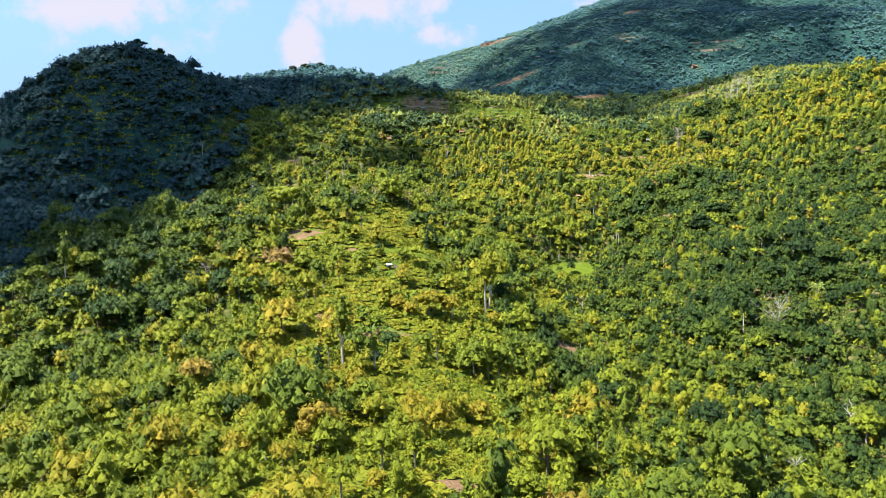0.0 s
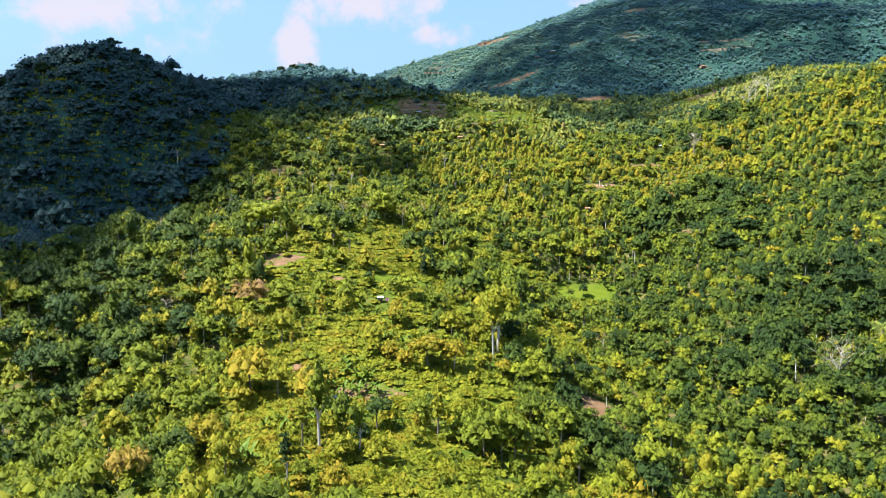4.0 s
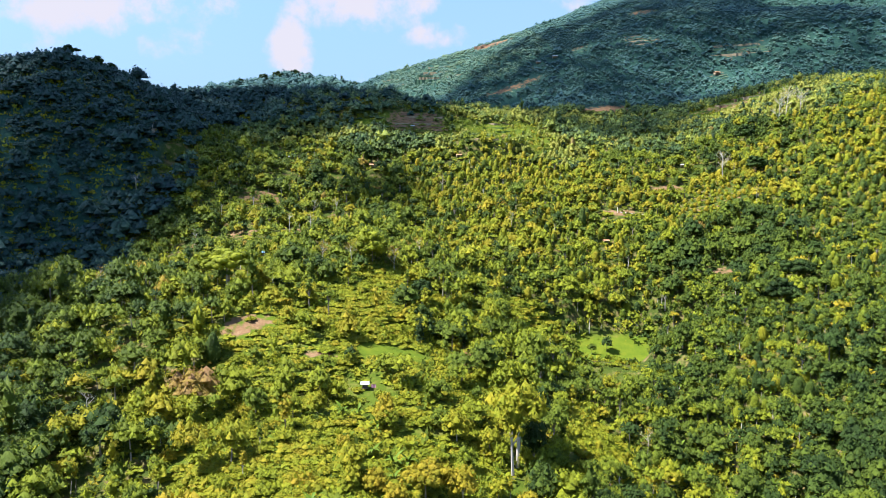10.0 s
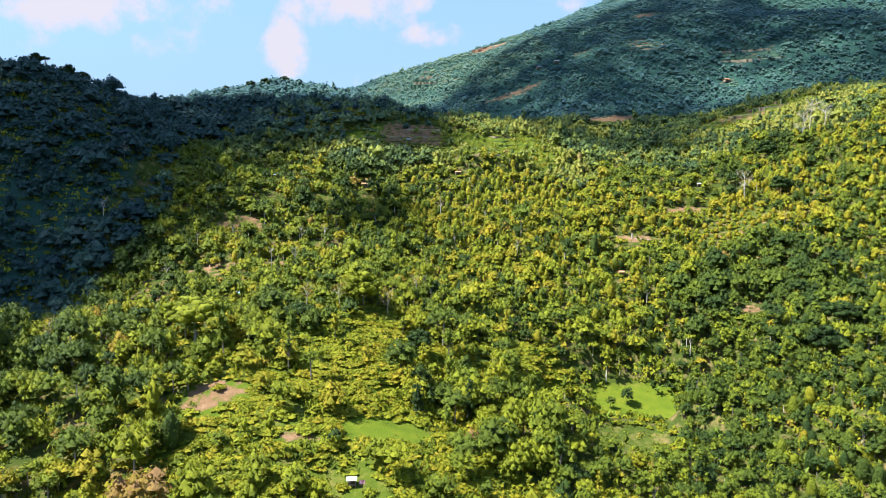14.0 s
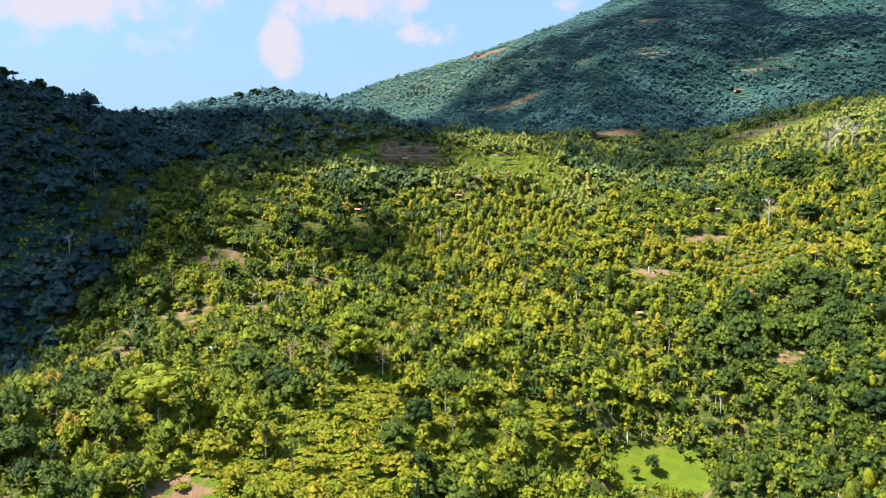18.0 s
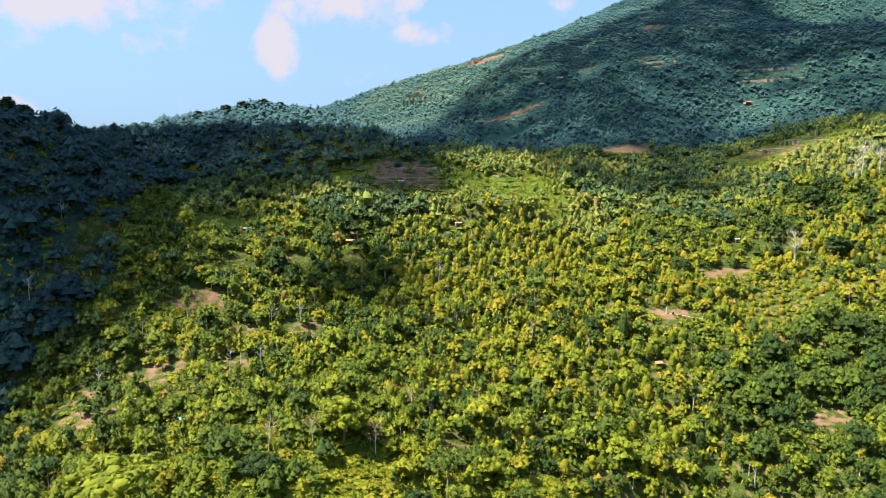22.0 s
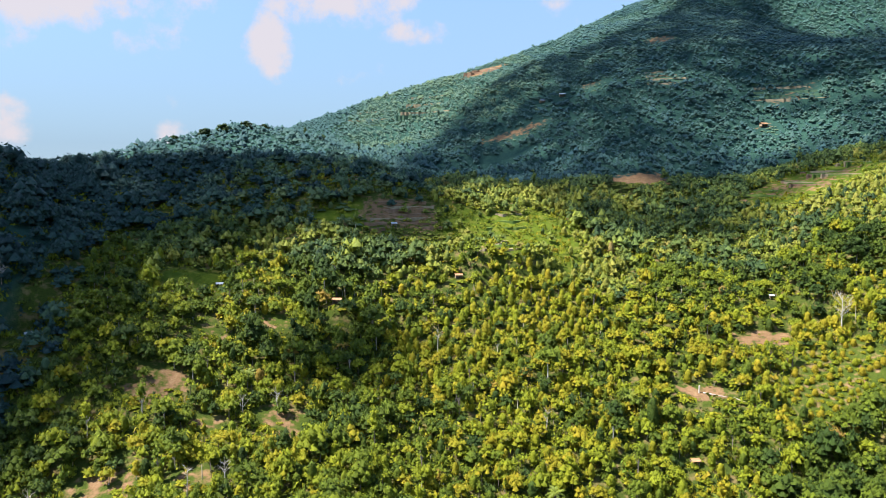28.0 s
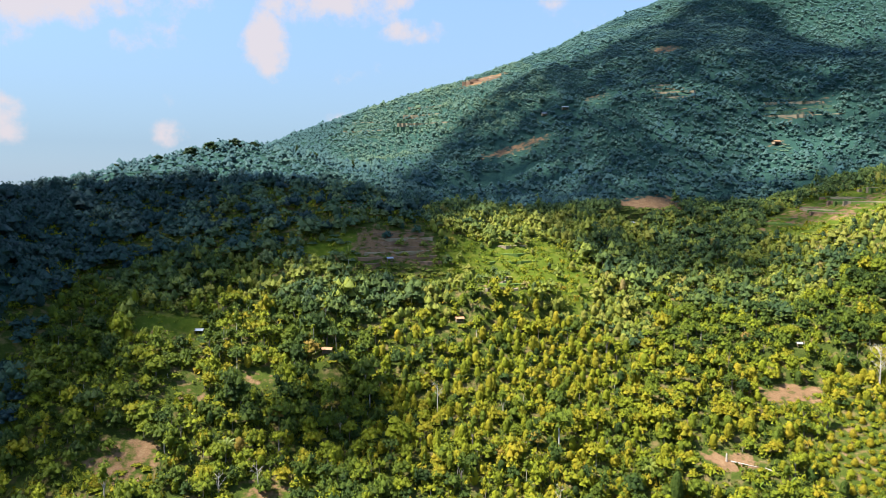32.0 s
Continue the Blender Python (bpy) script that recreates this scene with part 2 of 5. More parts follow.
# broad hills: east, north, radius, height
HILLS = [
    (-235, 765, 110, -6),
    (300, 1450, 900, 419),
    (660, 1540, 360, 237),
    (-600, 820, 360, -9),
    (150, 300, 220, -24),
    (-30, -30, 140, 13),
    (1650, 2350, 900, 130),
    (1800, -200, 600, 108),
    (600, 1230, 140, -78),
    (-300, 2500, 600, -77),
    (-30, 1020, 140, -34),
    (-450, 1510, 140, -92),
    (250, 1440, 140, -12),
    (-170, 1370, 140, 16),
    (600, 460, 140, 51),
    (740, 1440, 140, 72),
    (740, 880, 140, 38),
]
RELIEF = [
    [-2, -10, -13, 11, 16, 7, -11, -9, 0, 0],
    [-7, -10, -13, 3, 2, -15, 11, 3, 3, 0],
    [-4, 6, 7, -14, 17, -23, 16, -12, 1, 0],
    [5, 21, 6, 12, -4, -14, 14, -10, 5, 1],
    [2, -4, -28, 1, 6, -28, -7, -1, 11, 2],
    [20, 33, 25, 1, -20, 6, -19, 11, 7, 2],
    [33, 54, -4, -1, 1, -12, -4, -2, 9, -3],
    [10, 22, 1, 21, 9, 0, -17, 1, 10, -28],
    [5, 24, 22, 8, -15, -4, -5, -26, -11, -2],
    [-2, 2, 26, 23, -6, -26, 2, -2, -17, 23],
]

# clearings: east, north, half length, half width, turn, bareness of the soil, height of the pad (None: as the hill)
PLOTS = [
    (82, 413, 18.5, 12, 0, 0.0, 46.0),
    (-16, 330, 14, 7, 20, 0.12, None),
    (154, 556, 15, 7, 10, 0.68, 121.0),
    (170, 521, 28, 18, 10, 0.36, None),
    (46, 250, 6, 9, 20, 1.0, None),
    (-23, 300, 9, 7, 0, 0.25, 61.2),
    (113, 521, 13, 6, -15, 0.62, 106.0),
    (-105, 588, 6, 5, 0, 0.45, 140.2),
    (-45, 576, 5.5, 4.5, 0, 0.4, 134.7),
    (16, 603, 5.5, 4.5, 0, 0.4, 142.7),
    (37, 622, 16, 7, 0, 0.4, 158.0),
    (-14, 660, 24, 15, 5, 0.62, None),
    (-166, 531, 6, 5, 0, 0.3, 128.7),
    (-84, 421, 5, 4.5, 0, 0.2, 89.2),
    (144, 739, 9, 5, 0, 0.4, 181.0),
    (163, 769, 22, 11, 10, 0.8, None),
    (148, 452, 11, 5, 20, 0.66, 78.5),
    (68, 381, 15, 13, 0, 0.1, 41.5),
]
# bare patches without a pad: east, north, half length, half width, turn, bareness
for _patch in [(3, 116, 5, 4, 0, 0.95), (-22, 234, 10, 7, -10, 0.55), (-42, 247, 6, 3, -30, 0.85), (-105, 462, 13, 9, 20, 0.55), (-123, 439, 12, 8, 10, 0.55), (-116, 428, 9, 5, 0, 0.05), (-78, 463, 8, 5, 0, 0.45), (-84, 494, 6, 3, 0, 0.6),
               (-58, 502, 10, 8, 0, 0.55), (5, 428, 6, 3, 0, 0.7), (-108, 510, 13, 9, 30, 0.55), (-73, 562, 10, 6, 10, 0.5), (-120, 590, 15, 8, 5, 0.25), (-96, 548, 8, 5, 20, 0.5), (-69, 336, 11, 7, 20, 0.62), (-40, 318, 5, 3, 0, 0.6),
               (62, 352, 7, 4, 0, 0.6), (-80, 462, 8, 4, 0, 0.55), (-117, 582, 14, 5, 5, 0.45), (302, 1112, 20, 14, -20, 0.56), (98, 971, 34, 9, -10, 0.56),
               (191, 1008, 14, 9, 0, 0.5), (353, 899, 34, 8, 10, 0.42), (75, 925, 40, 12, 0, 0.1), (-221, 768, 30, 7, 10, 0.2), (45, 668, 8, 5, 20, 0.2),
               (184, 639, 8, 4, 0, 0.3), (262, 704, 40, 22, -12, 0.5), (312, 866, 9, 5, 0, 0.5), (157, 1007, 8, 4, 0, 0.4), (95, 1262, 24, 20, 0, 0.85), (-130, 455, 6, 4, 0, 0.5)]:
    PLOTS.append((*_patch, None))
GARDEN = PLOTS[3]


def height(x, y):
    x, y = np.asarray(x, float), np.asarray(y, float)
    z = np.full(np.broadcast(x, y).shape, -100.0)
    for cx, cy, r, a in HILLS:
        z = z + a * np.exp(-((x - cx) ** 2 + (y - cy) ** 2) / (2 * r * r))
    net = np.arange(10) * 90.0
    across = np.exp(-((x[..., None] + 360 - net) ** 2) / (2 * 65.0 ** 2))
    along = np.exp(-((y[..., None] - 80 - net) ** 2) / (2 * 65.0 ** 2))
    z = z + ((along @ np.array(RELIEF, float)) * across).sum(-1)
    z = z + 2.2 * value_noise(x, y, 38, 1) + 0.9 * value_noise(x, y, 13, 2) + 5 * value_noise(x, y, 110, 3) * np.clip((y - 700) / 400, 0, 1)
    for cx, cy, hl, hw, turn, bare, pad in PLOTS:
        near = (np.abs(x - cx) < 5 * hl) & (np.abs(y - cy) < 5 * hl)
        if pad is not None and near.any():
            w = 1 - np.clip((plot_distance(x[near], y[near], (cx, cy, hl, hw, turn)) - 1) / 1.6, 0, 1)
            w = w * w * (3 - 2 * w)
            z[near] = z[near] * (1 - w) + (pad + (0.4 if hl > 18 else 0.22) * (y[near] - cy)) * w
    return z


def plot_distance(x, y, plot):
    cx, cy, hl, hw, turn = plot[:5]
    c, s = math.cos(radians(turn)), math.sin(radians(turn))
    u, v = (x - cx) * c + (y - cy) * s, -(x - cx) * s + (y - cy) * c
    return np.sqrt((u / hl) ** 2 + (v / hw) ** 2) * (1 + 0.30 * value_noise(x, y, 9, 5) + 0.12 * value_noise(x, y, 3.5, 6))


def h1(x, y):
    return float(height(np.array([x]), np.array([y]))[0])


def bareness(x, y):
    s = np.zeros(np.broadcast(x, y).shape)
    for p in PLOTS:
        d = plot_distance(x, y, p)
        s = np.maximum(s, p[5] * np.clip(1.5 - d * 0.75, 0, 1) * (d < 1.4))
    return s


def open_ground(x, y):
    """True where a clearing keeps the trees away."""
    o = np.zeros(np.broadcast(x, y).shape, bool)
    for p in PLOTS:
        o |= plot_distance(x, y, p) < 1.0
    return o


# stretches of one growth: east, north, half width, half depth
ZONES = {
    "lime": [(-50, 656, 14, 14), (-27, 348, 19, 30), (-24, 268, 18, 12), (-60, 335, 10, 16), (-87, 291, 14, 11), (42, 412, 13, 14), (46, 301, 9, 20), (-27, 372, 19, 19),
             (-37, 243, 25, 30), (-4, 181, 17, 25), (-44, 197, 10, 28), (9, 249, 11, 30), (-14, 252, 13, 26), (-21, 388, 21, 24)],
    "grass": [(262, 702, 46, 28), (48, 659, 29, 17), (75, 654, 20, 29), (-117, 588, 17, 13), (25, 660, 19, 17), (46, 640, 20, 22), (-36, 361, 10, 8)],
    "dark": [(-45, 616, 26, 12), (-19, 621, 18, 11), (114, 669, 24, 28), (170, 689, 30, 17), (228, 612, 14, 28), (194, 581, 8, 17), (-52, 584, 11, 10), (-123, 632, 19, 19),
             (-41, 550, 23, 18), (-58, 546, 30, 15), (-33, 499, 16, 20), (163, 483, 35, 13), (156, 462, 37, 20), (-163, 473, 38, 11), (172, 446, 19, 20),
             (111, 283, 13, 19), (-86, 281, 10, 12), (-114, 255, 14, 15), (149, 305, 25, 26), (43, 235, 12, 24), (20, 269, 10, 14), (-32, 223, 8, 7), (-8, 358, 8, 10)],
    "clove": [(110, 599, 44, 29), (-53, 595, 33, 7), (51, 584, 54, 22), (96, 478, 32, 44), (37, 550, 60, 40), (235, 527, 35, 22), (98, 248, 46, 54), (88, 283, 37, 45)],
}


def growth(x, y, kind):
    """How far a place lies within the stretches of that growth, with ragged edges."""
    d = np.full(np.broadcast(x, y).shape, 9.0)
    for cx, cy, rx, ry in ZONES[kind]:
        d = np.minimum(d, ((x - cx) / rx) ** 2 + ((y - cy) / ry) ** 2)
    return np.clip(1.9 - 1.2 * d + 0.9 * value_noise(x, y, 12, 61), 0, 1)


def meadow(x, y):
    """How lush the grass is: two mown meadows, rough grass in the other clearings."""
    lush = np.where(open_ground(x, y) | ((y > 1020) & (x < 160)), 0.2, 0.0)
    lush = np.where(plot_distance(x, y, PLOTS[3]) < 1.15, 0.15, lush)
    lush = np.maximum(lush, np.where((np.abs(x + 8 + 0.09 * (y - 100)) < 50) & (y < 420), 0.55, 0.0))
    lush = np.maximum(lush, np.where(np.abs(x) > 30 + 0.70 * (y + 10), 0.6, 0.0))
    lush = np.maximum(lush, 0.85 * growth(x, y, "lime"))
    lush = np.maximum(lush, 0.7 * growth(x, y, "grass"))
    for p in PLOTS[:2]:
        lush = np.where(plot_distance(x, y, p) < 1.1, 1.0, lush)
    return lush


def soup(name, verts, faces, mat, attributes=(), smooth=False):
    """A mesh object from arrays of corners and triangles (or quads)."""
    me = bpy.data.meshes.new(name)
    n = faces.shape[1]
    me.vertices.add(len(verts))
    me.vertices.foreach_set("co", np.ascontiguousarray(verts, np.float32).ravel())
    me.loops.add(faces.size)
    me.loops.foreach_set("vertex_index", np.ascontiguousarray(faces, np.int32).ravel())
    me.polygons.add(len(faces))
    me.polygons.foreach_set("loop_start", np.arange(0, faces.size, n, dtype=np.int32))
    me.update(calc_edges=True)
    me.shade_flat() if not smooth else me.shade_smooth()
    for key, values in attributes:
        me.attributes.new(key, "FLOAT", "POINT").data.foreach_set("value", np.ascontiguousarray(values, np.float32))
    me.materials.append(mat)
    return me


def make_ground():
    xs = np.concatenate([np.linspace(-3000, -520, 18)[:-1], np.arange(-520, 640, 6.0), np.linspace(640, 3000, 18)])
    ys = np.concatenate([np.linspace(-2000, 20, 14)[:-1], np.arange(20, 1000, 6.0), np.arange(1000, 1600, 14.0), np.linspace(1600, 4200, 16)])
    gx, gy = np.meshgrid(xs, ys)
    gz = height(gx, gy)
    v = np.stack([gx, gy, gz], -1).reshape(-1, 3)
    nx = len(xs)
    i, j = np.meshgrid(np.arange(nx - 1), np.arange(len(ys) - 1))
    a = (j * nx + i).ravel()
    f = np.stack([a, a + 1, a + nx + 1, a + nx], 1)
    me = soup("ground", v, f, GROUND, [("soil", bareness(gx, gy).ravel()), ("meadow", meadow(gx, gy).ravel()), ("forest", np.where((gy > 765) | ((gx < -175) & ~open_ground(gx, gy)), 1.0, 0.0).ravel())], True)
    tagged(new("ground", me), "forested tropical hillside of grass and red-brown soil", "hillside", kind="structure")


make_ground()


# ---- trees: shapes ----
rng = np.random.default_rng(11)
PHI = (1 + 5 ** 0.5) / 2
ICO_V = np.array([(-1, PHI, 0), (1, PHI, 0), (-1, -PHI, 0), (1, -PHI, 0), (0, -1, PHI), (0, 1, PHI), (0, -1, -PHI), (0, 1, -PHI),
                  (PHI, 0, -1), (PHI, 0, 1), (-PHI, 0, -1), (-PHI, 0, 1)]) / math.sqrt(1 + PHI * PHI)
ICO_F = np.array([(0, 11, 5), (0, 5, 1), (0, 1, 7), (0, 7, 10), (0, 10, 11), (1, 5, 9), (5, 11, 4), (11, 10, 2), (10, 7, 6), (7, 1, 8),
                  (3, 9, 4), (3, 4, 2), (3, 2, 6), (3, 6, 8), (3, 8, 9), (4, 9, 5), (2, 4, 11), (6, 2, 10), (8, 6, 7), (9, 8, 1)])


OCT_V = np.array([(1, 0, 0), (0, 1, 0), (-1, 0, 0), (0, -1, 0), (0, 0, 1), (0, 0, -1)], float)
OCT_F = np.array([(0, 1, 4), (1, 2, 4), (2, 3, 4), (3, 0, 4), (1, 0, 5), (2, 1, 5), (3, 2, 5), (0, 3, 5)])


DOME_V = np.array([(math.cos(1.2566 * k), math.sin(1.2566 * k), -0.35) for k in range(5)] + [(0, 0, 1)])
DOME_F = np.array([(k, (k + 1) % 5, 5) for k in range(5)])


def sprays(points, normals, size, folded=True):
    """Folded kites of foliage, one at each point, facing along the normals."""
    n = len(points)
    a = rng.normal(size=(n, 3))
    side = np.cross(normals, a)
    side /= np.linalg.norm(side, axis=1, keepdims=True) + 1e-9
    along = np.cross(side, normals)
    s = (size * rng.uniform(0.65, 1.35, n))[:, None]
    dip = normals * s * 0.22
    if not folded:
        v = np.stack([points - along * s * 0.5 + side * s * 0.1, points + side * s * 0.5 + along * s * 0.15 - dip, points + along * s * 0.55 - side * s * 0.45], 1).reshape(-1, 3)
        return v, np.arange(n * 3).reshape(-1, 3)
    v = np.stack([points - along * s * 0.55, points + side * s * 0.42 - dip, points + along * s * 0.6 - dip * 0.6, points - side * s * 0.42 - dip], 1).reshape(-1, 3)
    b = np.arange(n)[:, None] * 4
    f = np.concatenate([b + np.array([0, 1, 2]), b + np.array([0, 2, 3])], 0)
    return v, f


def hull(sides):
    """The closed, uneven body of a clove tree's blunt cone."""
    rings = [(0.05, 0.55), (0.5, 0.88), (1.1, 0.92), (1.7, 0.76), (2.2, 0.46)]
    vs = []
    for i, (z, r) in enumerate(rings):
        for k in range(sides):
            a = 6.2832 * (k + 0.5 * (i % 2)) / sides
            q = r * rng.uniform(0.82, 1.1)
            vs.append((q * math.cos(a), q * math.sin(a), z + rng.normal(0, 0.1)))
    vs.append((rng.normal(0, 0.06), rng.normal(0, 0.06), 2.5))
    fs = []
    for i in range(len(rings) - 1):
        for k in range(sides):
            k2 = (k + 1) % sides
            fs += [(i * sides + k, i * sides + k2, (i + 1) * sides + k2), (i * sides + k, (i + 1) * sides + k2, (i + 1) * sides + k)]
    i = len(rings) - 1
    fs += [(i * sides + k, i * sides + (k + 1) % sides, len(vs) - 1) for k in range(sides)]
    return np.array(vs), np.array(fs)


def clump_places(kind, n):
    """Middles and radii of the clumps of foliage that make up a crown one metre in radius."""
    k = np.arange(n) + 0.5
    turn = 2.39996 * k + rng.uniform(0, 6.28)
    if kind == "low":
        d = np.sqrt(k / n) * 0.66
        p = np.stack([d * np.cos(turn), d * np.sin(turn), 0.12 + 0.3 * (1 - d) + rng.uniform(-0.08, 0.12, n)], 1)
        return p, rng.uniform(0.75, 1.2, n) * (0.85 / math.sqrt(n) + 0.08)
    w = 1 - 1.45 * k / n if kind != "column" else 1 - 1.8 * k / n
    flat = np.sqrt(np.maximum(1 - w * w, 0))
    wide, high, mid = {"round": (0.70, 0.62, 0.80), "spread": (0.86, 0.36, 0.85), "column": (0.52, 1.25, 1.5)}[kind]
    p = np.stack([wide * flat * np.cos(turn), wide * flat * np.sin(turn), mid + high * w], 1)
    p *= rng.uniform(0.78, 1.12, (n, 1))
    return p, rng.uniform(0.75, 1.25, n) * (1.0 / math.sqrt(n) + 0.10) * (0.8 if kind == "column" else 1.0)


def crown(kind, clumps, leaves, size, solid="oct"):
    """Corners and triangles of a crown about one metre in radius, its foot at z = 0: clumps of foliage round a dark middle."""
    if kind == "cone":
        v, f = hull(8 if clumps > 12 else 6)
        v = v * np.array([0.84, 0.84, 0.95])
        n = int(clumps * leaves * 1.25)
        t = rng.uniform(0.02, 1.0, n) ** 1.15
        a = rng.uniform(0, 6.283, n)
        r = np.interp(t, (0, 0.2, 0.45, 0.7, 0.9, 1.0), (0.6, 0.92, 0.95, 0.78, 0.46, 0.1)) * rng.uniform(0.82, 1.16, n)
        d = np.stack([np.cos(a), np.sin(a), 0.15 + 0.8 * t], 1)
        p = np.stack([r * np.cos(a), r * np.sin(a), 2.5 * t + rng.normal(0, 0.05, n)], 1)
        vs, fs, base = [v], [f], len(v)
        sizes = size * 0.9
    else:
        c, rad = clump_places(kind, clumps)
        body_v, body_f = (ICO_V, ICO_F) if solid == "ico" else (DOME_V, DOME_F)
        vs, fs, base = [], [], 0
        if solid:
            for q, rr in zip(c, rad):
                w = body_v * rng.uniform(0.66, 0.95, (len(body_v), 1)) * np.array([rr, rr, rr * 0.82]) + q
                vs.append(w), fs.append(body_f + base)
                base += len(w)
            if kind != "low":
                mid = c.mean(0)
                w = OCT_V * (np.abs(c - mid).max(0) * 0.95) + mid
                vs.append(w), fs.append(OCT_F + base)
                base += 6
        d = rng.normal(size=(clumps * leaves, 3))
        d[:, 2] = np.abs(d[:, 2]) * 0.9 - 0.15
        d /= np.linalg.norm(d, axis=1, keepdims=True)
        pick = np.repeat(np.arange(clumps), leaves)
        p = c[pick] + d * rad[pick][:, None] * rng.uniform(0.88, 1.22, (len(d), 1)) * np.array([1, 1, 0.85])
        sizes = size
    nrm = d + rng.normal(0, 0.35, d.shape) + np.array([0, 0, 0.2])
    nrm /= np.linalg.norm(nrm, axis=1, keepdims=True)
    lv, lf = sprays(p, nrm, sizes, False)
    vs.append(lv), fs.append(lf + base)
    v, f = np.concatenate(vs), np.concatenate(fs)
    v[:, 2] = np.maximum(v[:, 2], 0.0)
    return v, f


KINDS = ("round", "spread", "cone", "column", "low")
FORMS = {}
for detail, plan in {"fine": (22, 16, 0.145, "dome"), "mid": (14, 12, 0.185, "dome"), "far": (8, 8, 0.25, "dome"), "dot": (3, 1, 0.42, "dome"),
                     "thin": (6, 7, 0.29, "dome"), "tuft": (3, 5, 0.46, None), "scrub": (7, 10, 0.17, "dome")}.items():
    for kind in KINDS:
        FORMS[detail, kind] = [crown(kind, *plan) for _ in range(7)]


def place(forms, xyz, radius, tall, turn, tint):
    """Copies of the forms, joined: corners, triangles and tints."""
    vs, fs, ts, base = [], [], [], 0
    pick = rng.integers(0, len(forms), len(xyz))
    for k, (v, f) in enumerate(forms):
        m = pick == k
        n = int(m.sum())
        if not n:
            continue
        c, s = np.cos(turn[m])[:, None], np.sin(turn[m])[:, None]
        x = (v[None, :, 0] * c - v[None, :, 1] * s) * radius[m][:, None]
        y = (v[None, :, 0] * s + v[None, :, 1] * c) * radius[m][:, None]
        z = v[None, :, 2] * tall[m][:, None]
        w = np.stack([x, y, z], -1) + xyz[m][:, None, :]
        vs.append(w.reshape(-1, 3))
        fs.append((f[None] + (np.arange(n) * len(v))[:, None, None]).reshape(-1, 3) + base)
        ts.append(np.repeat(tint[m], len(v)))
        base += n * len(v)
    return np.concatenate(vs), np.concatenate(fs), np.concatenate(ts)


def join(pieces):
    base, vs, fs, ts = 0, [], [], []
    for v, f, t in pieces:
        vs.append(v), fs.append(f + base), ts.append(t)
        base += len(v)
    return np.concatenate(vs), np.concatenate(fs), np.concatenate(ts)


def stems(xyz, top, radius):
    """Four-sided tapering trunks from each foot to its top."""
    n = len(xyz)
    c = np.array([(1, 0), (0, 1), (-1, 0), (0, -1)], float)
    lo = np.concatenate([c[None] * radius[:, None, None], np.zeros((n, 4, 1))], 2) + xyz[:, None, :]
    hi = np.concatenate([c[None] * radius[:, None, None] * 0.55, np.zeros((n, 4, 1))], 2) + top[:, None, :]
    v = np.concatenate([lo, hi], 1).reshape(-1, 3)
    q = np.array([(0, 1, 5, 4), (1, 2, 6, 5), (2, 3, 7, 6), (3, 0, 4, 7)])
    return v, (q[None] + (np.arange(n) * 8)[:, None, None]).reshape(-1, 4)


